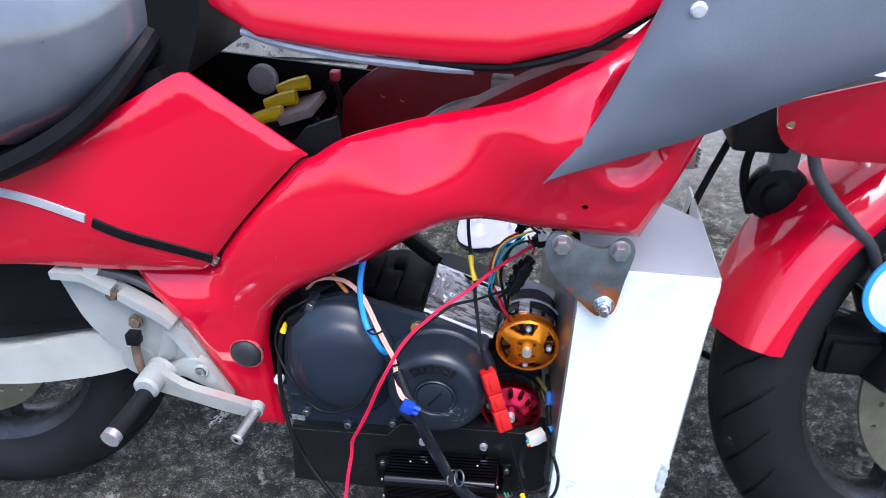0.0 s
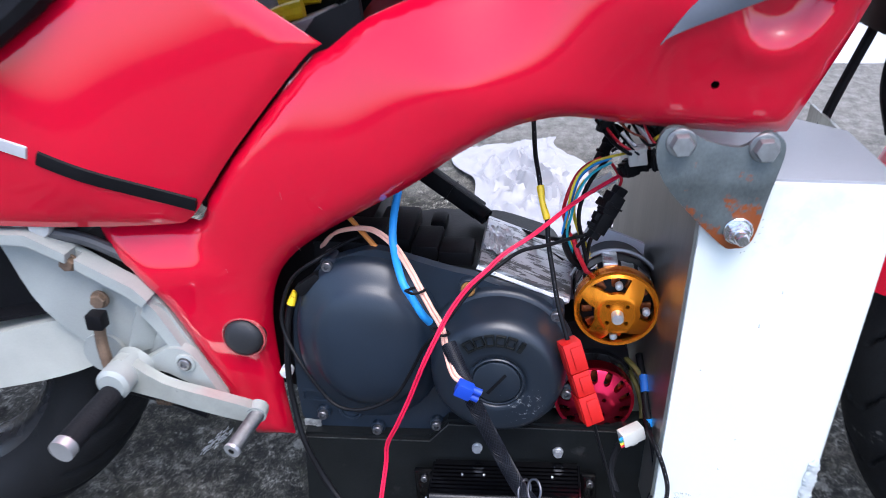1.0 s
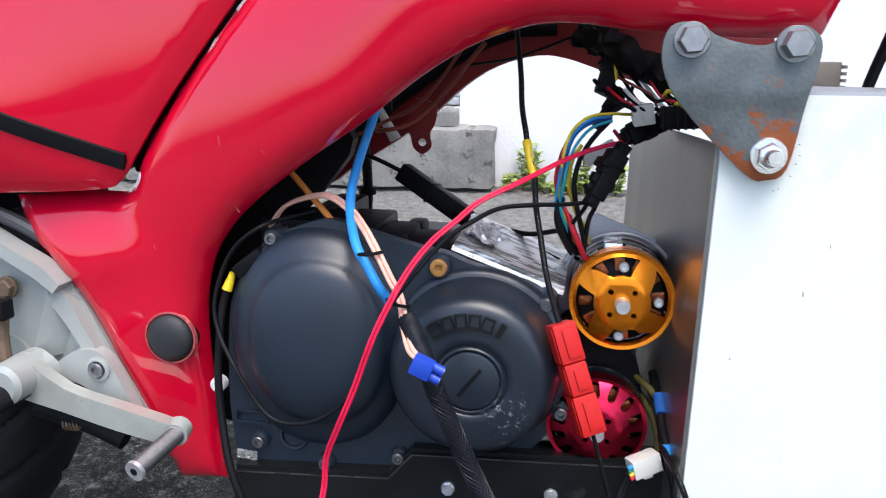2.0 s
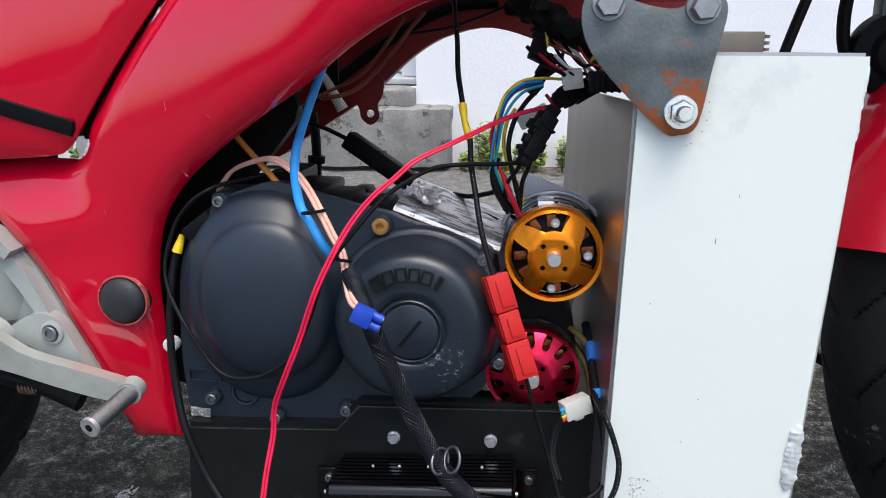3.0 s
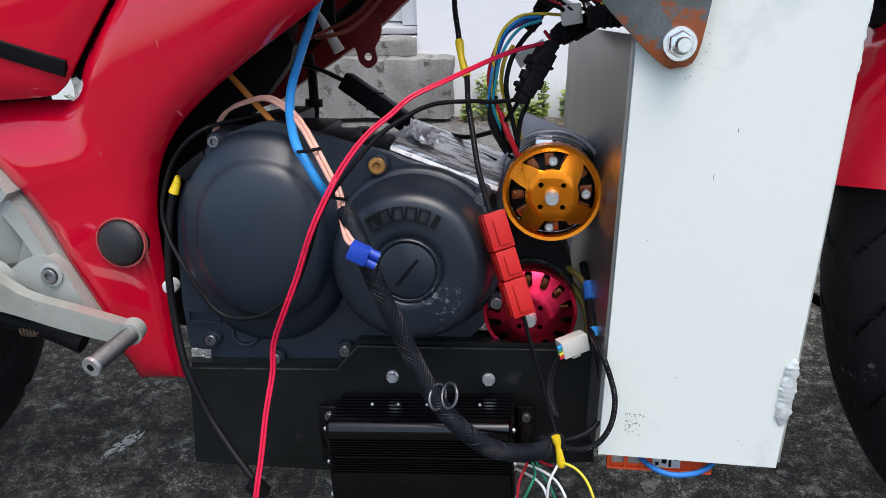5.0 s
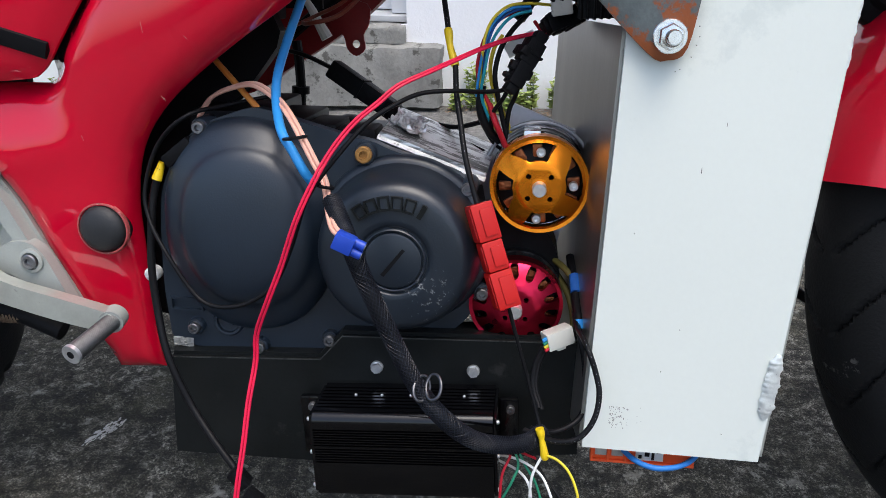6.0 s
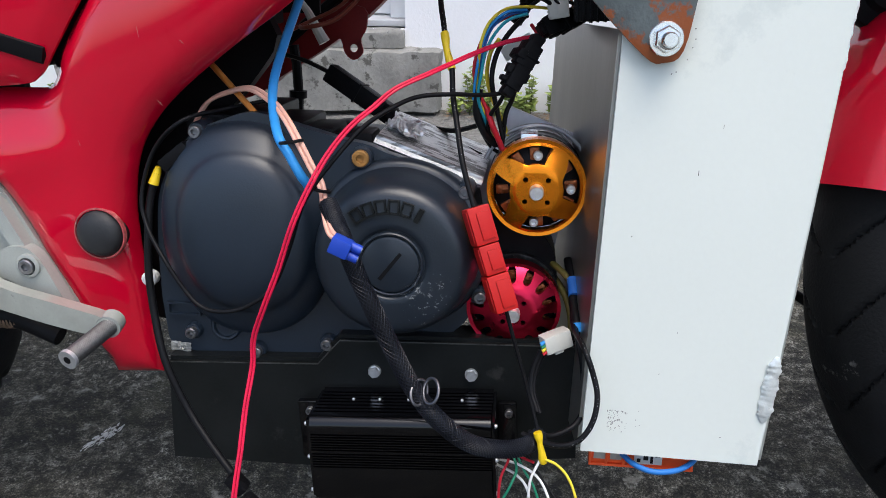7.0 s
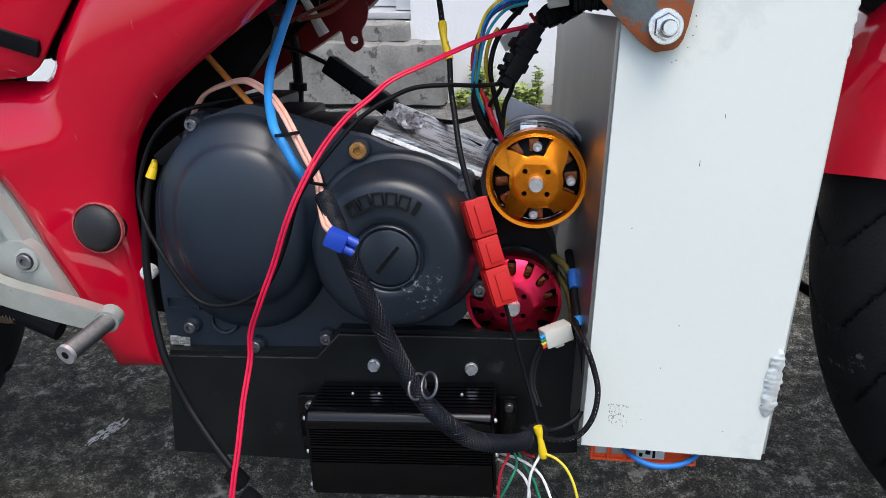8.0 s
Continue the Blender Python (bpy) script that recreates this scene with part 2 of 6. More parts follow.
def lathe(profile, x, z, n=48, bm=None, y=0.0, hollow=False):
    """A turned body about the y axis through (x, z): rows of (radius, y)."""
    b2 = bmesh.new()
    rings = []
    for r, yy in profile:
        if r < 1e-6:
            rings.append([b2.verts.new((x, y + yy, z))])
        else:
            rings.append([b2.verts.new((x + r * math.cos(k * math.tau / n), y + yy, z + r * math.sin(k * math.tau / n))) for k in range(n)])
    for a, b in zip(rings, rings[1:] + rings[:1] if hollow else rings[1:]):
        for i in range(n):
            j = (i + 1) % n
            if len(a) == 1 and len(b) > 1:
                b2.faces.new((a[0], b[j], b[i]))
            elif len(b) == 1 and len(a) > 1:
                b2.faces.new((a[i], a[j], b[0]))
            elif len(a) > 1:
                b2.faces.new((a[i], a[j], b[j], b[i]))
    for r, flip in ((rings[0], True), (rings[-1], False)):
        if len(r) > 1 and not hollow:
            b2.faces.new(r[::-1] if flip else r)
    return join(bm, b2) if bm else b2


def tube(points, radius, n=10, per=8, bm=None, flat=1.0, straight=False):
    """A round cable or rod along a smooth line; radius may be one number or (start, end)."""
    P = [Vector(p) for p in points] if straight else smooth_line(points, per)
    P = [Vector(p) for p in P]
    b2 = bmesh.new()
    rings, side = [], None
    r0, r1 = radius if isinstance(radius, tuple) else (radius, radius)
    for i, p in enumerate(P):
        d = (P[min(i + 1, len(P) - 1)] - P[max(i - 1, 0)]).normalized()
        if side is None:
            side = d.cross(Vector((0, 1, 0)))
            if side.length < 0.1:
                side = d.cross(Vector((1, 0, 0)))
        side = (side - d * side.dot(d)).normalized()
        up = d.cross(side)
        r = r0 + (r1 - r0) * i / (len(P) - 1)
        rings.append([b2.verts.new(p + side * r * math.cos(k * math.tau / n) + up * r * flat * math.sin(k * math.tau / n)) for k in range(n)])
    for a, b in zip(rings, rings[1:]):
        for i in range(n):
            j = (i + 1) % n
            b2.faces.new((a[i], a[j], b[j], b[i]))
    b2.faces.new(rings[0][::-1])
    b2.faces.new(rings[-1])
    return join(bm, b2) if bm else b2


def surface_through(control):
    """A smooth depth over x and z through a few control places (x, z, y): thin-plate spline."""
    C = np.array(control, float)
    n = len(C)

    def kernel(d):
        return np.where(d > 1e-9, d * d * np.log(np.maximum(d, 1e-9)), 0)
    K = kernel(np.hypot(C[:, None, 0] - C[None, :, 0], C[:, None, 1] - C[None, :, 1])) + 1e-6 * np.eye(n)
    A = np.block([[K, np.c_[np.ones(n), C[:, :2]]], [np.c_[np.ones(n), C[:, :2]].T, np.zeros((3, 3))]])
    w = np.linalg.solve(A, np.r_[C[:, 2], 0, 0, 0])

    def depth(x, z):
        return float(kernel(np.hypot(C[:, 0] - x, C[:, 1] - z)) @ w[:n] + w[n] + w[n + 1] * x + w[n + 2] * z)
    return depth


def skin(outline, depth, thick=0.003, step=0.012, roll=0.0, width=0.03, holes=()):
    """A moulded panel: the outline filled with a fine net bent to a depth, its edges rolled inwards, with a back face."""
    from mathutils.geometry import delaunay_2d_cdt
    O = np.array([tuple(p[:2]) for p in outline])
    loops = [O] + [np.array([tuple(p) for p in h]) for h in holes]

    def inside(x, z, loop):
        a, b = loop, np.roll(loop, -1, 0)
        cross = (a[:, 1] > z) != (b[:, 1] > z)
        t = (z - a[:, 1]) / np.where(b[:, 1] == a[:, 1], 1e-9, b[:, 1] - a[:, 1])
        return (cross & (x < a[:, 0] + t * (b[:, 0] - a[:, 0]))).sum() % 2 == 1

    def gap(x, z, loop):
        a, b = loop, np.roll(loop, -1, 0)
        d = b - a
        t = np.clip(((x - a[:, 0]) * d[:, 0] + (z - a[:, 1]) * d[:, 1]) / np.maximum((d * d).sum(1), 1e-12), 0, 1)
        return np.hypot(x - a[:, 0] - t * d[:, 0], z - a[:, 1] - t * d[:, 1]).min()
    pts, edges = [], []
    for loop in loops:
        k = len(pts)
        pts += [Vector(p) for p in loop]
        edges += [(k + i, k + (i + 1) % len(loop)) for i in range(len(loop))]
    lo, hi = O.min(0), O.max(0)
    row = 0
    z = lo[1]
    while z < hi[1]:
        x = lo[0] + (step / 2 if row % 2 else 0)
        while x < hi[0]:
            if inside(x, z, O) and all(gap(x, z, l) > step * 0.5 for l in loops) and not any(inside(x, z, l) for l in loops[1:]):
                pts.append(Vector((x, z)))
            x += step
        z += step * 0.87
        row += 1
    v, e, f, *_ = delaunay_2d_cdt(pts, edges, [], 0, 1e-6)
    bm = bmesh.new()
    Y, front, back = [], [], []
    for p in v:
        d = gap(p.x, p.y, O)
        y = depth(p.x, p.y) + (roll * (1 - d / width) ** 2 if d < width else 0)
        front.append(bm.verts.new((p.x, y, p.y)))
        back.append(bm.verts.new((p.x, y + thick, p.y)))
    count = {}
    for tri in f:
        c = sum((v[i] for i in tri), Vector((0, 0))) / len(tri)
        if not inside(c.x, c.y, O) or any(inside(c.x, c.y, l) for l in loops[1:]):
            continue
        bm.faces.new([front[i] for i in tri])
        bm.faces.new([back[i] for i in reversed(tri)])
        for i in range(len(tri)):
            a, b = tri[i], tri[(i + 1) % len(tri)]
            key = (min(a, b), max(a, b))
            count[key] = count.get(key, []) + [(a, b)]
    for users in count.values():
        if len(users) == 1:
            a, b = users[0]
            bm.faces.new((front[b], front[a], back[a], back[b]))
    for w in [w for w in bm.verts if not w.link_faces]:
        bm.verts.remove(w)
    return bm


def hull_loft(sections, n=28, power=2.6, mid=.5, upper=None):
    """A body of rings across the bike: rows of (x, half width, z low, z high); mid: how high it is widest, upper: the roundness above that."""
    bm = bmesh.new()
    rings = []
    for x, w, z0, z1 in sections:
        ring = []
        for k in range(n):
            a = k * math.tau / n
            c, s = math.cos(a), math.sin(a)
            p = upper if upper and s > 0 else power
            ring.append(bm.verts.new((x, w * math.copysign(abs(c) ** (2 / p), c), z0 + (z1 - z0) * (mid + (1 - mid if s > 0 else mid) * math.copysign(abs(s) ** (2 / p), s)))))
        rings.append(ring)
    for a, b in zip(rings, rings[1:]):
        for i in range(n):
            j = (i + 1) % n
            bm.faces.new((a[i], a[j], b[j], b[i]))
    bm.faces.new(rings[0][::-1])
    bm.faces.new(rings[-1])
    return bm


def circle(x, z, r, n=40, rz=None):
    return [(x + r * math.cos(k * math.tau / n), z + (rz or r) * math.sin(k * math.tau / n)) for k in range(n)]


def hex_bolt(x, y, z, across, height, washer=0.0, spin=0.2, bm=None):
    """A hexagon head facing -y, with a washer and a domed end."""
    r = across / 2 / math.cos(math.pi / 6)
    hexa = [(x + r * math.cos(spin + k * math.tau / 6), z + r * math.sin(spin + k * math.tau / 6)) for k in range(6)]
    bm = levels(hexa, [(1, y), (1, y - height * 0.85), (0.88, y - height)], bm, (x, z))
    if washer:
        lathe([(washer, 0.0008), (washer, -0.0012), (washer * 0.95, -0.0018), (r * 0.6, -0.0018)], x, z, 28, bm, y)
    return bm


def socket_bolt(x, y, z, r, height, bm=None):
    return lathe([(r, 0), (r, -height * 0.85), (r * 0.86, -height), (r * 0.5, -height), (r * 0.45, -height * 0.45), (0, -height * 0.4)], x, z, 20, bm, y)


def thing(name, label, category, group="", m=None):
    ob = new(name)
    ob.empty_display_size = 0.05
    if m is not None:
        ob.matrix_world = m
    return tagged(ob, label, category, group)


# ---- ground, wall, steps ----
bm = bmesh.new()
bmesh.ops.create_grid(bm, x_segments=150, y_segments=150, size=1.5)
for v in bm.verts:
    v.co.z = 0.004 * noise.noise(v.co * 6) + 0.0015 * noise.noise(v.co * 40)
ring = [v for v in bm.verts if abs(abs(v.co.x) - 1.5) < 1e-4 or abs(abs(v.co.y) - 1.5) < 1e-4]
for v in ring:
    v.co.z = 0
corners = [bm.verts.new((sx * 400, sy * 400, 0)) for sx, sy in ((-1, -1), (1, -1), (1, 1), (-1, 1))]
sides = [sorted([v for v in ring if abs(v.co.y + 1.5) < 1e-4], key=lambda v: v.co.x), sorted([v for v in ring if abs(v.co.x - 1.5) < 1e-4], key=lambda v: v.co.y),
         sorted([v for v in ring if abs(v.co.y - 1.5) < 1e-4], key=lambda v: -v.co.x), sorted([v for v in ring if abs(v.co.x + 1.5) < 1e-4], key=lambda v: -v.co.y)]
for k, row in enumerate(sides):
    bm.faces.new([corners[k], corners[(k + 1) % 4], *row[::-1]])
for v in bm.verts:
    v.co.y += 0.95
ground = part("ground", bm, GROUND, None)
tagged(ground, "dark mossy worn concrete ground with pale patches", "ground", kind="structure")

CHALK = mat("pale_scuff", (0.66, 0.655, 0.63), 0.95, 0, 0.2, 60, 0.2)
bm = bmesh.new()
rng = random.Random(4)
for k in range(90):
    u = -1 + k / 45
    x, y, a = -.505 + u * .011 + rng.uniform(-.006, .006), .838 + u * .021 + rng.uniform(-.007, .007), radians(58 + rng.uniform(-22, 22))
    l, w = rng.uniform(.0010, .0034), rng.uniform(.00006, .00018)
    d, p = Vector((math.cos(a), math.sin(a), 0)) * l, Vector((-math.sin(a), math.cos(a), 0)) * w
    o = Vector((x, y, .0014 + 0.004 * noise.noise(Vector((x, y - .95, 0)) * 6) + 0.0015 * noise.noise(Vector((x, y - .95, 0)) * 40)))
    vs = [bm.verts.new(o + q) for q in (-d, -d * .3 - p, d * .5 - p * .7, d, d * .4 + p, -d * .5 + p * .8)]
    f = bm.faces.new(vs)
    bmesh.ops.extrude_face_region(bm, geom=[f])
    for v in vs:
        v.co.z -= .004
part("scuff_mark", bm, CHALK, ground, "pale scraped scuff")

# loose grit and small stones
bm = bmesh.new()
for k in range(900):
    x, y = rng.uniform(-1.1, .75), rng.uniform(.3, 2.3)
    r = rng.choice((.0008, .0011, .0015, .0022)) * rng.uniform(.7, 1.3)
    z = 0.004 * noise.noise(Vector((x, y - .95, 0)) * 6)
    g = bmesh.ops.create_icosphere(bm, subdivisions=1, radius=r)["verts"]
    for v in g:
        v.co = Vector((v.co.x * rng.uniform(.7, 1.3), v.co.y * rng.uniform(.7, 1.3), v.co.z * .6)) + Vector((x, y, z + r * .3))
grit = part("grit", bm, mat("grit_stone", (0.2, 0.19, 0.17), 0.9, 0, 0.7, 25), None)
tagged(grit, "loose grit and small stones on the concrete", "gravel", kind="stuff")

# the house stands a few degrees askew to the motorcycle
HOUSE = pose(-0.25, 2.36, 0, 0, 0, 1.5)
bm = block(-9, -1.15, .02, .3, 0, 5, 0)
block(-.105, 9, .02, .3, 0, 5, 0, bm=bm)
block(-1.15, -.105, .02, .3, 2.3, 5, 0, bm=bm)
block(-1.15, -.105, .02, .3, 0, .235, 0, bm=bm)
wall = part("wall_north", bm, WALL, None)
wall.matrix_world = HOUSE
tagged(wall, "white plastered house wall stained near the ground", "wall", kind="structure")


def rough_block(x0, x1, y0, y1, z0, z1, cell=.025, amount=.005):
    b2 = block(x0, x1, y0, y1, z0, z1, 0)
    bmesh.ops.subdivide_edges(b2, edges=[e for e in b2.edges if abs((e.verts[0].co - e.verts[1].co).x) > .2], cuts=int((x1 - x0) / cell), use_grid_fill=True)
    bmesh.ops.subdivide_edges(b2, edges=[e for e in b2.edges if abs((e.verts[0].co - e.verts[1].co).z) > .03 or abs((e.verts[0].co - e.verts[1].co).y) > .05], cuts=5, use_grid_fill=True)
    for v in b2.verts:
        edge = (abs(v.co.z - z1) < .002) + (abs(v.co.y - y0) < .002) + (abs(v.co.x - x1) < .002)
        n = noise.noise_vector(v.co * 22) * amount
        v.co += n * (1.0 if edge < 2 else 1.8)
        if edge >= 2:
            v.co += Vector((-.004 * (abs(v.co.x - x1) < .01), .005, -.005))
        if v.co.z < z0:
            v.co.z = z0
    return b2


step = part("step_1", rough_block(-1.13, 0.0, -.06, .35, .014, .186, .018, .007), STEP, None, angle=50)
step.matrix_world = HOUSE
tagged(step, "weathered chipped grey concrete doorstep against the white wall", "step", kind="structure")
# recessed base, coloured dark for the shaded gap under the step
part("step_base", block(-1.115, -.02, -.035, .34, 0, .0155, 0), mat("dark_gap_concrete", (.05, .048, .042), .9, 0, .3, 30), step)
step2 = part("step_2", rough_block(-1.12, -.105, -.01, .30, .186, .238, .03, .003), STEP, None, angle=50)
step2.matrix_world = HOUSE
tagged(step2, "low grey concrete threshold step below the door", "step", kind="structure")
door = new("door_1")
door.matrix_world = HOUSE
tagged(door, "closed white-painted house door in a white frame", "door", kind="structure")
part("door_leaf", block(-1.1, -.155, .12, .16, .262, 2.25, .004), DOOR, door)
part("door_sill", block(-1.148, -.107, .03, .17, .24, .258, .004), mat("sill_paint", (.45, .46, .47), .5, 0, .1, 20), door)
bm = block(-.153, -.107, .06, .17, .26, 2.298, .003)
part("door_frame", bm, DOOR, door)
bm = block(-1.148, -1.102, .06, .17, .26, 2.298, .003)
part("door_frame", bm, DOOR, door)

# unseen low walls added on the other sides to shape the paint's reflections
SOUTH = mat("added_wall_grey", (0.16, 0.16, 0.15), 0.9, 0, 0.3, 2, 0.2)
south = part("added_wall_south", block(-9, 9, -6.8, -6.5, 0, 0.65, 0), SOUTH, None)
tagged(south, "unseen low dark wall added to shape the paint's reflections", "wall", kind="structure")
for name, x in (("added_wall_west", -9.3), ("added_wall_east", 9.0)):
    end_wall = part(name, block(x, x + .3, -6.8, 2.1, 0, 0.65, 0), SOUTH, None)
    tagged(end_wall, "unseen low dark wall added at the yard's end to shape reflections", "wall", kind="structure")

# weeds at the foot of the wall
LEAF = mat("weed_leaf", (0.26, 0.33, 0.08), 0.55, 0, 0.35, 30, 0.1)
LEAF.node_tree.nodes["Principled BSDF"].inputs["Subsurface Weight"].default_value = 0.05
STEM = mat("weed_stem", (0.09, 0.1, 0.04), 0.7, 0, 0.3, 30)


def weed(x, y, height, spread, leaves, seed):
    r = random.Random(seed)
    w = new("weed_plant")
    tagged(w, "small leafy green weed growing at the wall", "plant", "weeds at the wall")
    w.matrix_world = pose(x, y, 0)
    stems, lv = bmesh.new(), bmesh.new()
    for k in range(max(4, leaves // 5)):
        a, tip = r.uniform(0, math.tau), height * r.uniform(.55, 1)
        p = [Vector((0, 0, 0)), Vector((math.cos(a) * spread * .3, math.sin(a) * spread * .2, tip * .5)), Vector((math.cos(a) * spread * r.uniform(.5, 1), math.sin(a) * spread * .4, tip))]
        tube(p, (.0016, .0006), 5, 5, stems)
        line = smooth_line([tuple(q) for q in p], 6)
        for q in line[2:]:
            for j in range(2):
                b, l = r.uniform(0, math.tau), r.uniform(.012, .026)
                d = Vector((math.cos(b), math.sin(b), r.uniform(-.1, .6))).normalized()
                s = d.cross(Vector((0, 0, 1))).normalized() * l * .46
                up = s.cross(d).normalized() * l * .12
                v = [lv.verts.new(q + o) for o in (Vector(), d * l * .35 + s - up, d * l, d * l * .35 - s - up, d * l * .5 + up * .5)]
                for t in ((0, 1, 4), (1, 2, 4), (2, 3, 4), (3, 0, 4)):
                    lv.faces.new([v[i] for i in t])
    part("stem", stems, STEM, w)
    part("leaves", lv, LEAF, w)


for x, y, h, sp, n, sd in ((-.205, 2.33, .055, .03, 14, 1), (-.165, 2.34, .115, .04, 20, 2), (-.12, 2.33, .07, .04, 18, 3), (-.075, 2.32, .05, .04, 20, 4), (-.04, 2.33, .095, .03, 20, 5), (-.005, 2.33, .07, .03, 14, 6),
                           (.012, 2.345, .165, .02, 14, 7), (.075, 2.34, .10, .03, 20, 8), (.10, 2.33, .085, .04, 26, 9), (.30, 2.34, .08, .05, 24, 10), (-1.62, 2.29, .085, .05, 26, 12), (-1.50, 2.30, .06, .04, 18, 13), (-1.76, 2.29, .06, .04, 16, 14), (-1.405, 2.30, .07, .035, 22, 15), (-.14, 2.345, .17, .03, 10, 11)):
    weed(x, y, h, sp, n, sd)
bm = bmesh.new()
for k in range(260):
    x, y, a, l = rng.uniform(-.24, .5), 2.34 - abs(rng.gauss(0, .035)), rng.uniform(0, math.tau), rng.uniform(.004, .014)
    d, p = Vector((math.cos(a), math.sin(a), rng.uniform(-.2, .2))) * l, Vector((-math.sin(a), math.cos(a), rng.uniform(-.3, .3))) * l * .3
    o = Vector((x, y, .006 + rng.uniform(0, .008)))
    vs = [bm.verts.new(o + q) for q in (-d, -p, d, p)]
    bm.faces.new(vs)
litter = part("leaf_litter", bm, mat("dry_leaf", (.2, .13, .075), .8, 0, .5, 60), None)
tagged(litter, "dry brown leaf litter along the wall foot", "leaves", kind="stuff")

# a crumpled white bag on the ground behind the motorcycle
bm = bmesh.new()
bmesh.ops.create_grid(bm, x_segments=46, y_segments=46, size=.5)
for v in bm.verts:
    q = v.co * 1.0
    fold = abs(noise.noise(q * 5.0)) * .06 + abs(noise.noise(q * 13.0 + Vector((3, 1, 0)))) * .05
    edge = max(abs(q.x), abs(q.y)) * 2
    v.co = Vector((q.x * .26 + noise.noise(q * 4 + Vector((9, 0, 0))) * .03, q.y * .42 + noise.noise(q * 4 + Vector((0, 9, 0))) * .03, .008 + fold * (1.1 - edge) + .004))
back = bmesh.ops.duplicate(bm, geom=bm.faces[:])
for v in [g for g in back["geom"] if isinstance(g, bmesh.types.BMVert)]:
    v.co.z = max(.0045, v.co.z - .0015)
bag = part("plastic_bag", bm, mat("white_plastic_film", (.34, .34, .36), .4, 0, .05, 30), None, angle=40)
bag.matrix_world = pose(-.075, 1.60, 0, 0, 0, 20)
tagged(bag, "crumpled white plastic bag lying on the ground", "bag")

# ---- the motorcycle, which leans on its stand away from the camera ----
BIKE = pose(0, 0.70, 0, -8, 0, 0)
bike = thing("motorcycle", "red sports motorcycle stripped and converted to electric drive", "motorcycle", m=BIKE)

FAIRING = [(-.224, .636, 1), (-.189, .661), (-.133, .683), (-.079, .699), (-.027, .719), (.021, .746), (.067, .773), (.098, .801, 1), (.125, .765), (.152, .716, 1),
           (.133, .662), (.107, .5905, 1), (.072, .5885), (.027, .5915), (-.003, .5935), (-.031, .597), (-.055, .596), (-.088, .586), (-.123, .566), (-.16, .538), (-.2, .512), (-.24, .484),
           (-.268, .460), (-.288, .434), (-.300, .402), (-.306, .361), (-.305, .302), (-.299, .2375, 1), (-.339, .236, 1), (-.362, .282), (-.382, .334), (-.402, .379),
           (-.430, .417), (-.453, .438), (-.470, .467, 1), (-.412, .473), (-.374, .4745), (-.361, .4775), (-.352, .488), (-.3455, .505), (-.3095, .551), (-.2465, .622)]
_fairing = surface_through([(-.333, .375, -.112), (-.33, .255, -.102), (-.455, .462, -.096), (-.45, .434, -.106), (-.362, .482, -.108), (-.226, .636, -.134), (-.2, .56, -.157), (-.12, .62, -.174),
                            (-.079, .699, -.15), (.05, .635, -.176), (.012, .69, -.196), (.11, .60, -.168), (.03, .602, -.168), (.098, .801, -.150), (-.30, .36, -.104), (-.09, .592, -.166),
                            (-.25, .485, -.138), (.15, .716, -.175), (-.41, .468, -.098), (-.41, .434, -.111), (-.375, .468, -.101), (-.370, .434, -.114), (-.39, .40, -.111), (-.35, .41, -.113)])


def fairing_depth(x, z):
    # a moulded pocket behind the nose fairing
    e = math.hypot((x - .082) / .036, (z - .708) / .056)
    t = min(max((1.0 - e) / .30, 0), 1)
    lip = math.exp(-((e - 1.08) / .13) ** 2)
    return _fairing(x, z) + .010 * t * t * (3 - 2 * t) - .003 * lip


fairing = part("side_fairing", skin(smooth_line(FAIRING, 4, True), fairing_depth, 0.003, 0.008, 0.010, 0.017, [circle(-.3295, .3648, .0190, 36), circle(.051, .626, .003, 10)]), RED, bike, "glossy red plastic side fairing", 50)
part("frame_plug", lathe([(.0186, -.098), (.0186, -.1120), (.0178, -.1145), (.0160, -.1165), (.0125, -.1185), (.008, -.1196), (0, -.1200)], -.3295, .3648, 48), mat("rubber_plug", (.016, .017, .019), .55, 0, .2, 60, .15), fairing, "round black rubber frame plug")
part("plug_rim", lathe([(.0189, -.1060), (.0218, -.1105), (.0208, -.1128), (.0196, -.1130), (.0190, -.1090)], -.3295, .3648, 48, hollow=True), mat("worn_red_rim", (.36, .06, .06), .5, 0, .6, 160, .2, spots=(.5, .36, .33), spot_at=.58, spot_scale=90), fairing, "worn pale rim round the plug")
for xa, za, xb, zb in [(-0.27, 0.523, -0.269, 0.516), (-0.259, 0.472, -0.258, 0.469), (-0.261, 0.473, -0.259, 0.47), (-0.335, 0.439, -0.334, 0.435), (-0.236, 0.515, -0.233, 0.513), (-0.342, 0.528, -0.34, 0.527)]:
    ya, yb = fairing_depth(xa, za) - .0002, fairing_depth(xb, zb) - .0002
    part("paint_scratch", tube([(xa, ya, za), (xb, yb, zb)], .0001, 5, straight=True), mat("scratched_primer", (.46, .26, .24), .7, 0, .1, 60) if "scratched_primer" not in bpy.data.materials else bpy.data.materials["scratched_primer"], fairing, "pale scratch through the red paint")
SIDE = [(-.228, .640, 1), (-.350, .714, 1), (-.367, .711), (-.417, .682), (-.485, .647), (-.558, .609), (-.68, .56, 1), (-.70, .45, 1), (-.593, .468), (-.454, .474),
        (-.380, .4785), (-.364, .484), (-.354, .494), (-.344, .508), (-.308, .555), (-.246, .626)]
side_depth = surface_through([(-.23, .640, -.134), (-.36, .49, -.117), (-.35, .714, -.121), (-.45, .6, -.133), (-.40, .56, -.129), (-.56, .609, -.130), (-.6, .48, -.120), (-.45, .482, -.122), (-.45, .515, -.133), (-.7, .5, -.12)])
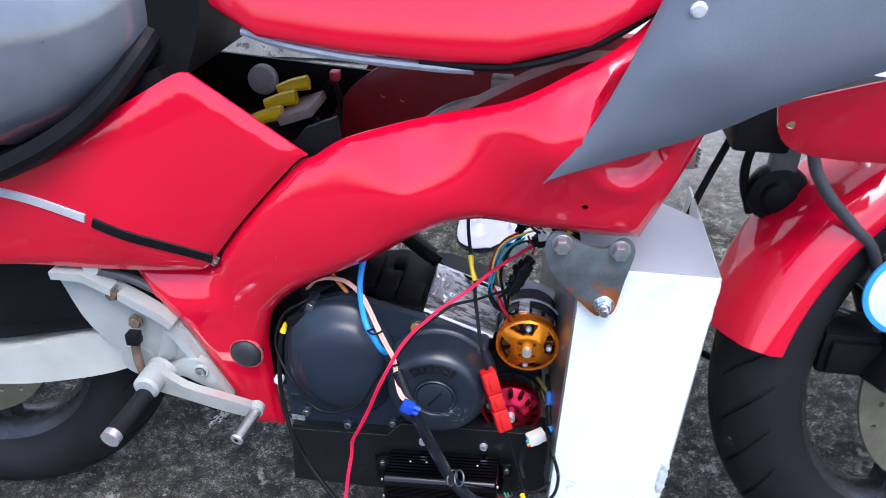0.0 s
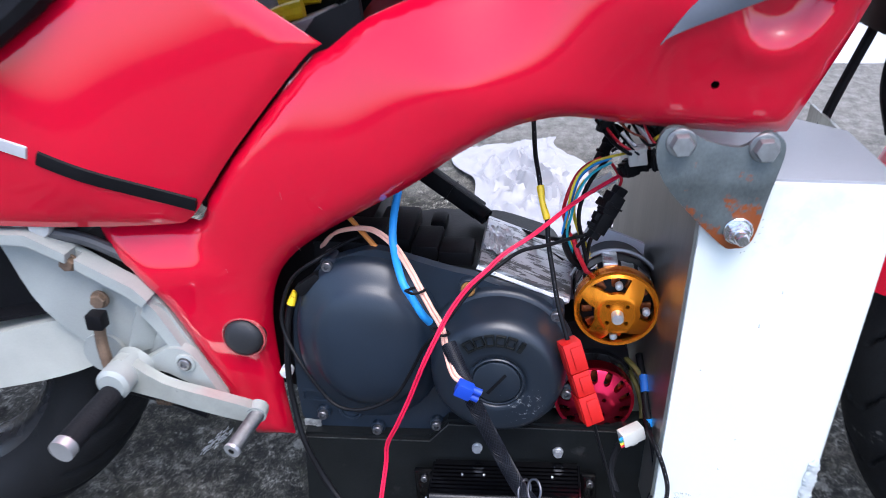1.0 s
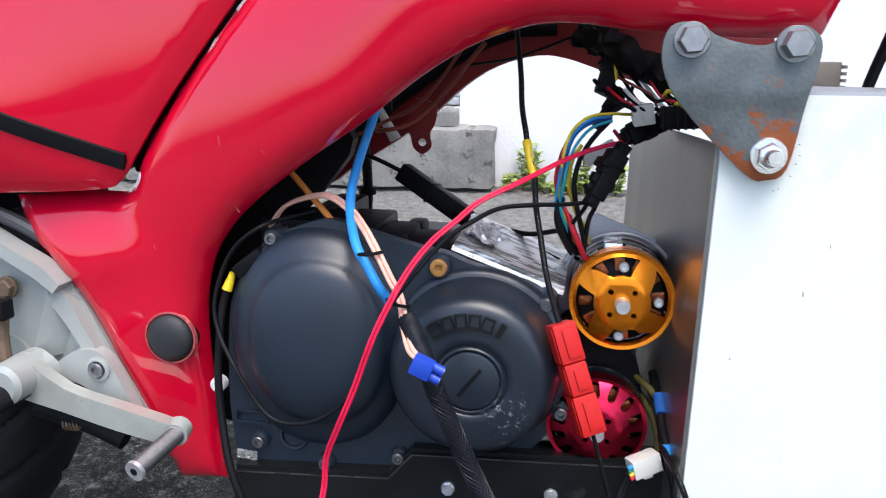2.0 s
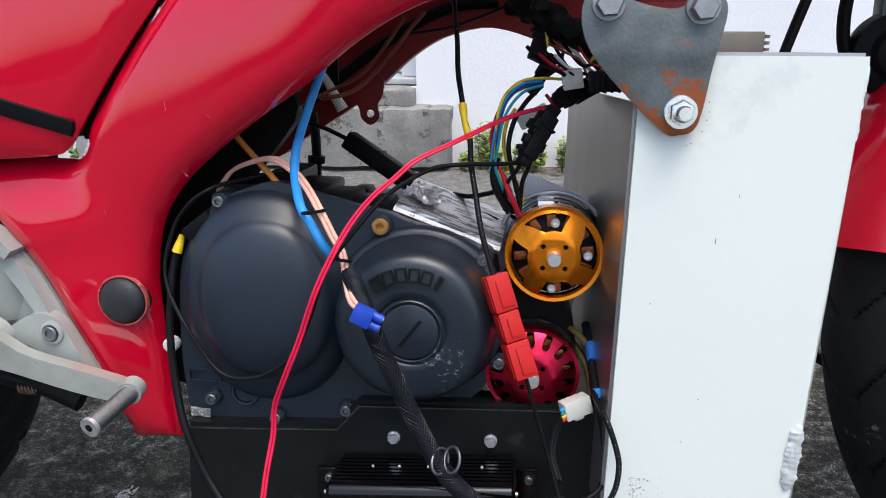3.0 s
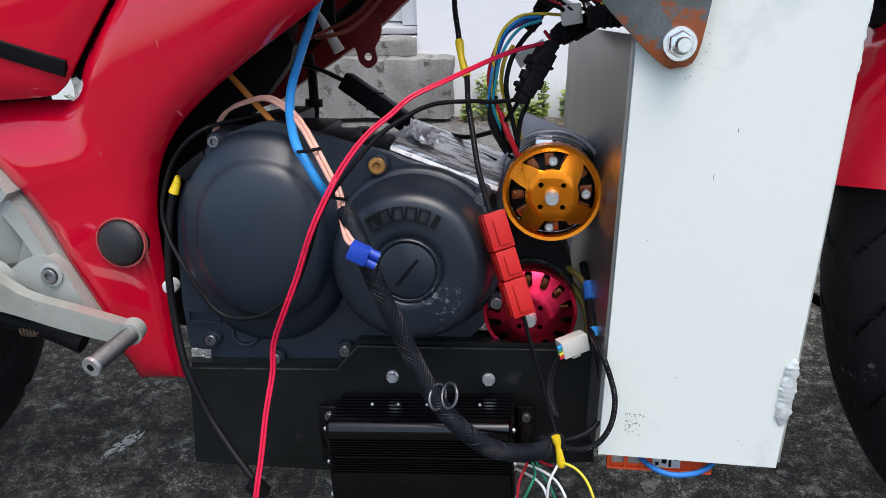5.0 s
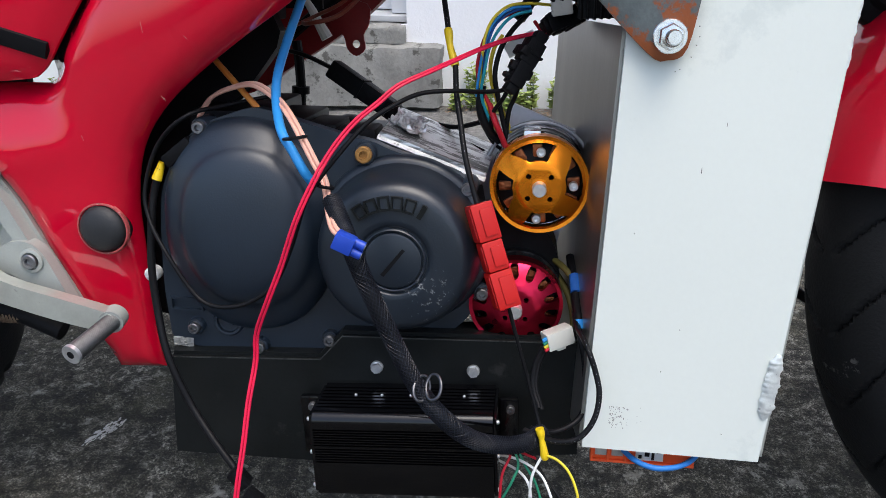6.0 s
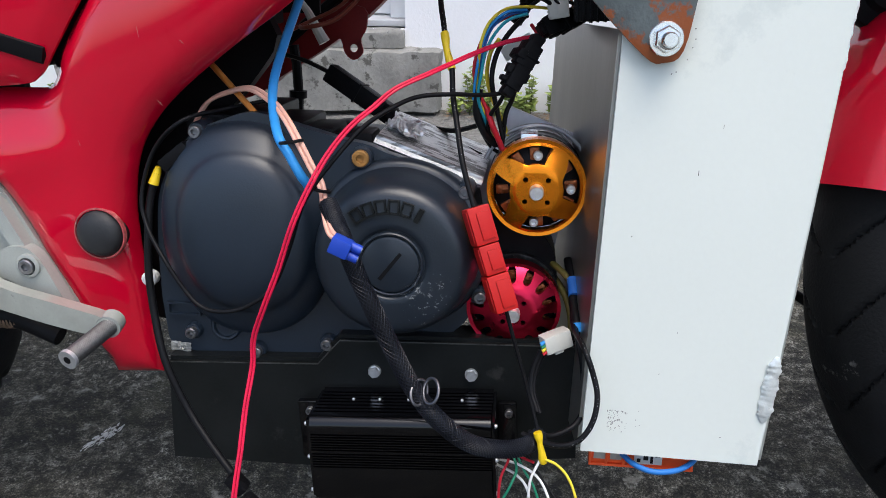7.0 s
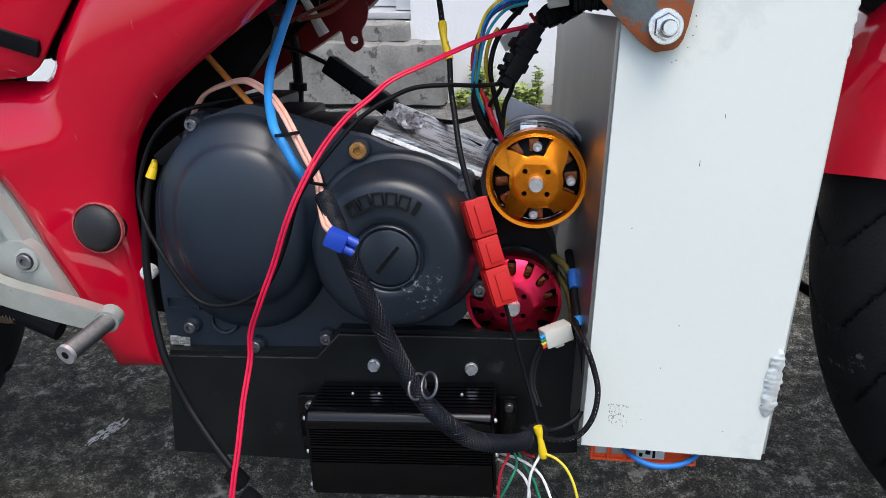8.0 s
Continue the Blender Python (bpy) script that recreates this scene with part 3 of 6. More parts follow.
side = part("tail_cover", skin(smooth_line(SIDE, 4, True), side_depth, 0.003, 0.010, 0.005, 0.014), RED, bike, "glossy red tail side cover", 50)


def ribbon(rail, half, depth, lift, thick=.003):
    """A moulded strip that follows a surface along a rail of (x, z)."""
    pts = smooth_line(rail, 6)
    bm = bmesh.new()
    rows = []
    for i, p in enumerate(pts):
        d = (pts[min(i + 1, len(pts) - 1)] - pts[max(i - 1, 0)]).normalized()
        n = Vector((-d.y, d.x))
        row = []
        for s, l in ((-1, 0), (-.85, lift), (0, lift * 1.15), (.85, lift), (1, 0), (0, -thick)):
            q = p + n * half * s
            row.append(bm.verts.new((q.x, depth(q.x, q.y) - l, q.y)))
        rows.append(row)
    for a, b in zip(rows, rows[1:]):
        for k in range(6):
            bm.faces.new((a[k], a[(k + 1) % 6], b[(k + 1) % 6], b[k]))
    bm.faces.new(rows[0])
    bm.faces.new(rows[-1][::-1])
    return bm


part("trim_strip", ribbon([(-.352, .5005), (-.39, .5125), (-.43, .5265), (-.476, .545)], .0066, side_depth, .0022), BLACK_PLASTIC, side, "black plastic trim strip")
part("trim_strip", ribbon([(-.484, .549), (-.53, .561), (-.575, .569), (-.66, .575)], .0058, side_depth, .0022), mat("grey_trim", (.42, .43, .44), .3, 0, .2, 40), side, "dark grey trim strip")

GREY = [(.010, .656, 1), (.050, .718), (.090, .812, 1), (.11, .86, 1), (.36, .87, 1), (.35, .80, 1), (.267, .773), (.192, .742), (.148, .717), (.028, .667)]
grey_depth = surface_through([(.01, .656, -.201), (.09, .812, -.190), (.15, .72, -.205), (.12, .78, -.212), (.27, .78, -.20), (.35, .85, -.19), (.36, .80, -.19), (.2, .8, -.207)])
nose = part("nose_fairing", skin(smooth_line(GREY, 4, True), grey_depth, 0.003, 0.012, 0.006, 0.02), GREY_PRIMER, bike, "unpainted grey plastic nose fairing", 50)
part("panel_screw", lathe([(.007, .002), (.007, -.001), (.005, -.0028), (0, -.003)], .118, .815, 20, None, grey_depth(.118, .815)), ZINC, nose)
FLAG = [(.206, .730, 1), (.289, .758), (.38, .785, 1), (.39, .67, 1), (.312, .674), (.25, .678), (.219, .694)]
part("lower_nose_panel", skin(smooth_line(FLAG, 4, True), surface_through([(.2, .7, -.150), (.3, .72, -.155), (.39, .73, -.15), (.3, .67, -.14)]), 0.003, 0.012, 0.004, 0.012, [circle(.222, .711, .004, 12)]), RED, bike,
     "red nose panel with a screw hole", 50)

tank = part("fuel_tank", hull_loft([(-.345, .06, .795, .87), (-.325, .10, .772, .90), (-.27, .128, .750, .93), (-.18, .143, .743, .955), (-.09, .158, .742, .975), (-.03, .168, .746, .985), (.04, .168, .766, .98), (.1, .153, .800, .965), (.15, .12, .825, .93), (.17, .08, .85, .90)], 72, 4.6, .10, 1.65), RED, bike, "glossy red fuel tank cover", 60)
part("tank_seam", tube([(-.11, -.145, .747), (-.03, -.157, .750), (.04, -.157, .771), (.1, -.142, .806)], .0042, 8), BLACK_PLASTIC, tank, "black rubber seam along the tank")
seat = part("seat", hull_loft([(-.390, .05, .750, .785), (-.394, .09, .738, .805), (-.405, .115, .716, .82), (-.43, .137, .690, .825), (-.49, .153, .645, .825), (-.56, .16, .609, .825), (-.68, .165, .595, .83), (-.8, .16, .61, .84)], 40, 3.2), VINYL, bike, "grey-black vinyl seat", 60)
part("seat_edge", tube([(-.396, -.085, .742), (-.403, -.106, .726), (-.43, -.128, .691), (-.467, -.140, .659), (-.52, -.147, .627), (-.581, -.151, .603), (-.70, -.156, .592)], .013, 10), BLACK_PLASTIC, seat, "black lower edge of the seat")
part("seat_base", prism([(-.375, .69), (-.385, .715), (-.44, .69), (-.52, .63), (-.62, .60), (-.62, .545), (-.45, .62)], -.108, -.09, .002), BLACK_PLASTIC, seat)

# what shows in the opening under the tank
part("battery_tray", block(-.46, -.24, -.05, .106, .52, .535, .003), BLACK_PLASTIC, bike, "black plastic battery tray")
tray = part("tray_wall", prism([(-.462, .53), (-.205, .53), (-.205, .657), (-.44, .673), (-.462, .661)], .108, .113, .001), BLACK_PLASTIC, bike)
part("tray_wall", block(-.462, -.457, -.05, .106, .53, .63, .001), BLACK_PLASTIC, bike)
aux = part("auxiliary_battery", block(-.40, -.265, -.03, .115, .535, .600, .004), BLACK_PLASTIC, bike, "small black battery in the tray")
YELLOW = mat("yellow_plastic", (.75, .52, .01), .4, 0, .1, 60)
for x, y, z in [(-0.305, 0.075, 0.643), (-0.314, 0.05, 0.632), (-0.324, 0.025, 0.62)]:
    part("crimp_terminal", tube([(x - .019, y - .004, z - .006), (x, y, z + .001), (x + .019, y + .002, z + .005)], (.0075, .0095), 10, 3), YELLOW, aux, "yellow insulated crimp terminal")
part("terminal_block", block(-.022, .022, -.035, .035, -.006, .006, .003, Matrix.Translation((-0.286, .045, 0.626)) @ Matrix.Rotation(radians(-20), 4, "Y")), mat("brown_plastic", (.26, .21, .2), .5, 0, .2, 60), aux, "grey-brown terminal block")
part("aux_lead", tube([(-.275, .03, .60), (-.262, .02, .622), (-.250, -.01, .60), (-.262, -.03, .565)], .004, 8), BLACK_PLASTIC, aux)
part("aux_lead", tube([(-.29, .09, .60), (-.262, .09, .645), (-.242, .06, .625), (-.248, .02, .57)], .0035, 8), BLACK_PLASTIC, aux)
part("red_plug", block(-.262, -.250, .085, .10, .648, .660, .002), mat("red_plug_plastic", (.5, .02, .03), .4, 0, .1, 60), aux, "small red plug")
part("round_cap", lathe([(.0195, .004), (.0195, -.004), (.017, -.006), (0, -.0065)], -0.353, 0.641, 28, None, .10), mat("dull_silver", (.5, .5, .49), .5, .4, .2, 80), bike, "round silver cap")
part("tank_lip", tube([(-.29, -.110, .757), (-.25, -.122, .750), (-.18, -.134, .744), (-.10, -.147, .743), (-.06, -.152, .744)], .0042, 8), mat("dull_trim", (.26, .28, .31), .4, .3, .2, 60), tank, "dull silver lip under the tank")
part("inner_black_panel", prism([(-.335, .80), (-.345, .747), (-.363, .703), (-.39, .693), (-.42, .70), (-.44, .80)], -.092, .09, .004), BLACK_PLASTIC, bike)

# frame: far spar with its arch, seen from inside
SPAR = [(-.43, .40, 1), (-.305, .439), (-.271, .461), (-.232, .485), (-.206, .502), (-.175, .525), (-.144, .553), (-.110, .574), (-.069, .585), (-.039, .582), (-.008, .572), (.03, .56, 1), (.16, .56, 1), (.16, .70, 1),
        (.05, .69), (-.08, .67), (-.225, .655, 1), (-.30, .56), (-.43, .50, 1)]
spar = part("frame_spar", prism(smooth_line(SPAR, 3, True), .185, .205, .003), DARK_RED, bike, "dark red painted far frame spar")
EAR = [(-.176, .535), (-.174, .515), (-.180, .503), (-.178, .489), (-.188, .481), (-.198, .488), (-.202, .502), (-.215, .51), (-.215, .54)]
part("lug", skin(smooth_line(EAR, 3, True), lambda x, z: .181, .004, .008, 0, .01, [circle(-.188, .4935, .0042, 14)]), DARK_RED, spar)
part("frame_bead", tube([(-.29, .18, .475), (-.23, .18, .525), (-.16, .178, .575), (-.10, .178, .605), (-.05, .18, .61)], .006, 8), BLACK_PLASTIC, spar, "black rubber edge bead")
INNER = [(-.272, .545, 1), (-.266, .590), (-.247, .626), (-.2238, .650), (-.19, .673), (-.1585, .688), (-.09, .695), (0, .708), (.09, .73, 1), (.09, .66, 1), (-.03, .632), (-.125, .610), (-.2, .58)]
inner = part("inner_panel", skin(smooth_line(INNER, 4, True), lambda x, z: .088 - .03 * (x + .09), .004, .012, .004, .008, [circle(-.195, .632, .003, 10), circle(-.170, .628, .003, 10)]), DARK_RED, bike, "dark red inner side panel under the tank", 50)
part("inner_hose", tube([(-.150, -.02, .600), (-.125, -.03, .640), (-.095, -.03, .663), (-.06, -.03, .675), (-.03, -.02, .684)], .0065, 12), mat("braided_hose", (.30, .31, .30), .4, .5, .3, 200, .2), bike, "grey braided hose under the tank")
part("inner_clamp", block(-.052, -.028, -.035, -.010, .684, .700, .003), mat("tan_clamp", (.3, .27, .22), .5, .4, .3, 80, .1), bike, "dull metal clamp under the tank")
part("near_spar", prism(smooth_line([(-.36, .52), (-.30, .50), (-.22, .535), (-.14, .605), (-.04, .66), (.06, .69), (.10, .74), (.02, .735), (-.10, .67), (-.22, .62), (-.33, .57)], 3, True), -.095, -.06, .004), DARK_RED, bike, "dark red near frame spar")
# added black sheet stands for the shade in the void behind the fairing
part("void_backing", prism(smooth_line([(-.335, .27, 1), (-.262, .255, 1), (-.268, .36), (-.262, .43), (-.225, .475), (-.20, .515), (-.235, .545), (-.30, .50), (-.345, .44)], 3, True), -.045, -.030, .003), BLACK_PLASTIC, bike, "black sheet standing for the dark void behind the fairing")
# black sheets added behind the panel gaps to supply their shade
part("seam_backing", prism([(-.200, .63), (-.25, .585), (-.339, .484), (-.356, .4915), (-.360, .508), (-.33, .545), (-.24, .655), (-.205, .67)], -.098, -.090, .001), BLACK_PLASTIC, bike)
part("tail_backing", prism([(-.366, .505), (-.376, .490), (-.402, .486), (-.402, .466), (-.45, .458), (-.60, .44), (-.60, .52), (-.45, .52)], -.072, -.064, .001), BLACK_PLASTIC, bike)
part("steering_head", lathe([(.035, -.06), (.035, .06), (.02, .062), (0, .062)], .10, .66, 24), BLACK_PLASTIC, bike)

# engine and its covers
def settle(x, z):
    return x + .0042 * min(max((-.04 - x) / .22, 0), 1), z + .0025


FLANGE = [settle(x, z) for x, z in [(-.284, .373), (-.276, .409), (-.253, .442), (-.221, .457), (-.199, .461), (-.170, .453), (-.136, .444), (-.115, .440), (-.100, .434), (-.069, .425), (-.044, .414), (-.033, .384),
          (-.031, .330), (-.050, .296), (-.099, .278), (-.152, .268), (-.268, .268), (-.285, .296)]]
CASE = [(x, min(z - .004, .432 + .25 * min(x + .17, 0))) for x, z in FLANGE]
engine = part("engine", prism(smooth_line(CASE, 3, True), -.1032, .055, 0.004), BLACK_SATIN, bike, "blackened engine crankcase")
for x0, x1, y0, y1, z0, z1 in ((-.262, -.20, -.09, -.03, .425, .458), (-.215, -.178, -.06, .02, .43, .449), (-.176, -.150, -.07, -.02, .425, .447), (-.168, -.152, .0, .03, .425, .441), (-.25, -.22, -.02, .08, .42, .452), (-.15, -.118, -.075, -.04, .42, .445)):
    part("case_boss", block(x0, x1, y0, y1, z0, z1, .004), BLACK_PLASTIC, engine)
part("breather_stub", lathe([(.004, -.01), (.004, .0), (.0042, .001)], 0, 0, 12), BLACK_PLASTIC, engine).matrix_basis = pose(-.227, .10, .45, 90, 0, 0)
part("breather_pipe", tube([(-.228, .10, .43), (-.227, .10, .452), (-.228, .10, .482), (-.23, .10, .50)], .005, 10), BLACK_PLASTIC, engine)
part("breather_collar", tube([(-.2275, .10, .449), (-.2272, .10, .456)], .009, 12, 2), BLACK_PLASTIC, engine)
cover = part("clutch_cover", prism(smooth_line(FLANGE, 4, True), -.114, -.1035, 0.003), ENGINE, bike, "satin charcoal engine side cover")
# the generator dome: a round shoulder, a sloping band and a softly stepped crown
bm = bmesh.new()
rows_d = []
for x, z, rx, rz, y in ((-.2075, .3735, .0675, .0840, -.113), (-.2075, .3735, .0672, .0837, -.1170), (-.2074, .3737, .0660, .0824, -.1205), (-.2072, .3740, .0640, .0800, -.1235), (-.2068, .3744, .0612, .0764, -.1265), (-.2058, .3752, .0575, .0712, -.1298),
                        (-.2048, .3760, .0544, .0665, -.1322), (-.2042, .3765, .0526, .0636, -.1338), (-.2038, .3768, .0513, .0616, -.1353), (-.2035, .3770, .0502, .0602, -.1368), (-.2035, .3770, .0490, .0588, -.1383), (-.2035, .3770, .0470, .0566, -.1402),
                        (-.2035, .3770, .0430, .0520, -.1426), (-.2035, .3770, .0340, .0420, -.1452), (-.2035, .3770, .0200, .0250, -.1472), (-.2035, .3770, .0040, .0050, -.1478)):
    row = []
    for k in range(96):
        c, q = math.cos(k * math.tau / 96), math.sin(k * math.tau / 96)
        row.append(bm.verts.new((x + rx * math.copysign(abs(c) ** .93, c), y, z + rz * math.copysign(abs(q) ** .93, q))))
    rows_d.append(row)
for ra, rb in zip(rows_d, rows_d[1:]):
    for k in range(96):
        bm.faces.new((ra[k], ra[(k + 1) % 96], rb[(k + 1) % 96], rb[k]))
bm.faces.new(rows_d[-1])
part("generator_dome", bm, ENGINE, cover, "", 60)
CX, CZ = -.0898, .3678
part("clutch_dome", lathe([(.0665, -.113), (.0660, -.1175), (.0648, -.1202), (.0630, -.1215), (.0612, -.1222), (.0602, -.1260), (.0594, -.1340), (.0584, -.1420), (.0570, -.1485), (.0552, -.1535), (.0530, -.1572), (.0508, -.1592), (.0484, -.1604), (.0460, -.1610), (.0400, -.1615), (.0300, -.1620), (.0262, -.1620), (.0252, -.1612), (.0244, -.1600), (.0236, -.1600), (.0231, -.1616), (.0222, -.1622), (.0214, -.1618), (.0210, -.1600), (.0204, -.1600), (.0199, -.1622), (.0180, -.1630), (0, -.1632)], CX, CZ, 96), ENGINE_WORN, cover, "", 40)
part("plug_slot", prism([(CX - .0088, CZ - .0100), (CX - .0064, CZ - .0114), (CX + .0086, CZ + .0082), (CX + .0066, CZ + .0096)], -.1637, -.159, .0003), BLACK_PLASTIC, cover)
for k in range(6):
    # plain raised frames in place of the cast maker's mark
    a = radians(124 - 12.6 * k)
    w = .0040 if k < 5 else .0018
    outer = [(-w, .0362), (w, .0362), (w, .0464), (-w, .0464)]
    inner = [(-w + .0012, .0376), (w - .0012, .0376), (w - .0012, .0450), (-w + .0012, .0450)]
    bm = skin(outer, lambda px, pz: -.1638, .003, .004, 0, .001, [inner]) if k < 5 else prism(outer, -.1638, -.1605, .0004)
    bm.transform(Matrix.Translation((CX, 0, CZ)) @ Matrix.Rotation(math.pi / 2 - a, 4, "Y"))
    # black sheet colour stands in for the shading at the raised edges
    part("raised_mark", bm, BLACK_SATIN, cover)
for x, z in ((-.2405, .4492), (-.2568, .2890), (-.1472, .2855), (-.0420, .4115), (-.0290, .3315), (-.2045, .2755)):
    boss = part("bolt_boss", lathe([(.0072, -.100), (.0069, -.118), (.0060, -.1195), (.0, -.1195)], x, z, 24), ENGINE, cover)
    part("cover_bolt", socket_bolt(x, -.1192, z, .0046, .0055), mat("dull_bolt", (.22, .22, .23), .4, .9, .3, 150) if x == -.2405 else bpy.data.materials["dull_bolt"], boss, "dull socket-head bolt")
boss = part("bolt_boss", lathe([(.0085, -.110), (.0082, -.120), (.0075, -.121), (.0, -.121)], -.1178, .4340, 20), ENGINE, cover)
part("cover_bolt", socket_bolt(-.1178, -.1208, .4340, .0062, .004), mat("rust_brown_bolt", (.34, .17, .045), .6, .3, .4, 90, .3), boss, "rust-brown bolt")
part("case_rib", skin([(-.277, .3015), (-.250, .3015), (-.250, .3125), (-.277, .3125)], lambda x, z: -.1178, .005, .006, 0, .001, [[(-.2755, .3030), (-.2515, .3030), (-.2515, .3110), (-.2755, .3110)]]), ENGINE, cover)
part("drain_boss", lathe([(.0125, -.112), (.0122, -.1175), (.0110, -.1190), (.0092, -.1188), (.0088, -.1160), (.0050, -.1158), (.0046, -.1185), (0, -.1188)], -.2300, .2945, 32), ENGINE, cover)
bm = bmesh.new()
bmesh.ops.create_grid(bm, x_segments=14, y_segments=8, size=.5)
for v in bm.verts:
    q = v.co.copy()
    v.co = Vector((-.2698 + q.x * .0165 + .0015 * noise.noise(q * 6), -.1155 - .0016 * abs(noise.noise(q * 8)), .2735 + q.y * .0075 + .001 * noise.noise(q * 6 + Vector((5, 0, 0))) - q.x * .001))
for f in bmesh.ops.duplicate(bm, geom=bm.faces[:])["geom"]:
    if isinstance(f, bmesh.types.BMVert):
        f.co.y += .0009
part("foil_scrap", bm, mat("foil_scrap", (.36, .36, .34), .4, .5, .3, 200, .3, spots=(.2, .2, .19), spot_at=.55, spot_scale=300), cover, "crumpled pale foil scrap", 20)
part("neutral_switch", lathe([(.006, 0), (.006, -.008), (.004, -.010), (0, -.010)], -.291, .330, 14, None, -.108), mat("white_nylon", (.7, .7, .68), .5, 0, .1, 60), engine, "small white plastic switch")
part("hose_guide", block(-.272, -.245, -.124, -.112, .424, .434, .002, Matrix.Translation((-.26, 0, .43)) @ Matrix.Rotation(radians(-38), 4, "Y") @ Matrix.Translation((.26, 0, -.43))), BLACK_PLASTIC, engine)

# bare aluminium block behind the cover
slope = Matrix.Translation((-.0705, -.062, .4315)) @ Matrix.Rotation(radians(20), 4, "Y") @ Matrix.Rotation(radians(4), 4, "X")
bm = block(-.043, .043, -.036, .055, -.006, .004, .0012, slope)
SCRATCHED = mat("scratched_aluminium", (.74, .75, .74), .38, .9, .35, 35, .35, fine=160, spots=(.22, .22, .215), spot_at=.50, spot_scale=110, stretch=(.14, 1, 1))
ablock = part("adapter_plate", bm, SCRATCHED, bike, "rough-cut bare aluminium adapter plate")
part("adapter_edge", block(-.0434, .0434, -.0008, .0010, -.0022, .0022, .0005, slope @ Matrix.Translation((0, -.0362, -.0005)) @ Matrix.Rotation(radians(-38), 4, "X")), mat("milled_edge", (.60, .61, .60), .5, .4, .3, 120, .3, spots=(.25, .25, .245), spot_at=.56, spot_scale=160), ablock, "bright milled edge")
bm = bmesh.new()
bmesh.ops.create_grid(bm, x_segments=22, y_segments=22, size=.5)
for v in bm.verts:
    q = v.co.copy()
    v.co = slope @ Vector((-.028 + q.x * .026 + noise.noise(q * 5) * .005, .008 + q.y * .05 + noise.noise(q * 5 + Vector((4, 0, 0))) * .006, .0052 + abs(noise.noise(q * 7)) * .0055 + abs(noise.noise(q * 17)) * .003))
part("crumpled_tape", bm, mat("foil_tape", (.75, .76, .77), .3, .8, .2, 60, .3), ablock, "crumpled foil tape", 15)

# black sheet added behind the fairing's screw hole to make its shade
part("hole_backing", block(.030, .072, -.160, -.156, .606, .650, .001), BLACK_PLASTIC, bike)

# skid plate and motor controller
plate = part("skid_plate", prism([(-.275, .266), (-.153, .272), (-.135, .293), (.046, .299), (.050, .204), (-.165, .180), (-.278, .179)], -.128, -.124, 0.0008), BLACK_SATIN, bike, "black painted sheet metal plate")
part("plate_lip", prism([(-.275, .266), (-.153, .272), (-.135, .293), (.046, .299), (.046, .302), (-.136, .296), (-.154, .275), (-.275, .269)], -.124, -.100, 0.0005), BLACK_SATIN, plate)
part("plate_edge", prism([(-.275, .2653), (-.153, .2713), (-.135, .2923), (.046, .2983), (.046, .2991), (-.1354, .2932), (-.1534, .2722), (-.275, .2662)], -.1286, -.1278, 0), mat("worn_plate_edge", (.05, .052, .05), .45, .2, .5, 60, .1, spots=(.012, .013, .013), spot_at=.52, spot_scale=70), plate, "worn plate edge")
for x, z in ((-.109, .267), (-.034, .269)):
    part("plate_bolt", hex_bolt(x + .0008, -.1282, z + .0018, .0078, .0050, .0050), ZINC, plate, "zinc-plated hexagon bolt")
TIP = Matrix.Translation((-.08, 0, .225)) @ Matrix.Rotation(radians(-3.4), 4, "Y") @ Matrix.Translation((.08, 0, -.225))


def along_x(section, x0, x1, turn):
    bm = bmesh.new()
    a = [bm.verts.new((x0, y, z)) for y, z in section]
    b = [bm.verts.new((x1, y, z)) for y, z in section]
    n = len(a)
    bm.faces.new(a)
    bm.faces.new(b[::-1])
    for i in range(n):
        bm.faces.new((a[i], b[i], b[(i + 1) % n], a[(i + 1) % n]))
    bm.transform(turn)
    return bm


sec = [(-.132, .192), (-.1815, .192), (-.182, .194), (-.182, .2165)]
for k in range(13):
    z = .2188 + .0021 * k + (.0012 if k > 5 else 0)
    sec += [(-.182, z - .0005), (-.1798, z - .0003), (-.1798, z + .0006), (-.182, z + .0008)]
sec += [(-.182, .2475)] + [(-.1755 - .0065 * math.cos(radians(a)), .2505 + .0075 * math.sin(radians(a))) for a in range(0, 91, 15)]
for y in (-.170, -.165, -.160, -.155, -.150, -.145, -.140):
    sec += [(y - .0012, .258), (y - .001, .2555), (y + .0008, .2555), (y + .001, .258)]
sec += [(-.132, .258)]
controller = part("motor_controller", along_x(sec, -.145, -.0135, TIP), ANODISED, bike, "black finned aluminium motor controller", 25)
for x0, x1 in ((-.1475, -.1452), (-.0133, -.0108)):
    cap = part("end_plate", block(x0, x1, -.1805, -.133, .193, .2565, .0008, TIP), ANODISED, controller)
    for y, z in ((-.178, .2525), (-.178, .197), (-.178, .225)):
        bm = bmesh.new()
        bmesh.ops.create_uvsphere(bm, u_segments=12, v_segments=8, radius=.0017)
        bm.transform(TIP @ Matrix.Translation(((x0 if x0 < -.1 else x1) - (.0005 if x0 < -.1 else -.0005), y, z)))
        part("end_screw", bm, ZINC, cap, "small bright screw")
for x0, x1 in ((-.166, -.1478), (-.0106, .004)):
    lug = part("mounting_lug", block(x0, x1, -.140, -.134, .200, .250, .002, TIP), ANODISED, controller)
    part("lug_bolt", socket_bolt((x0 + x1) / 2, -.1402, .240 + (.007 if x0 > -.1 else -.002), .0032, .004), bpy.data.materials["dull_bolt"], lug, "bright socket bolt")
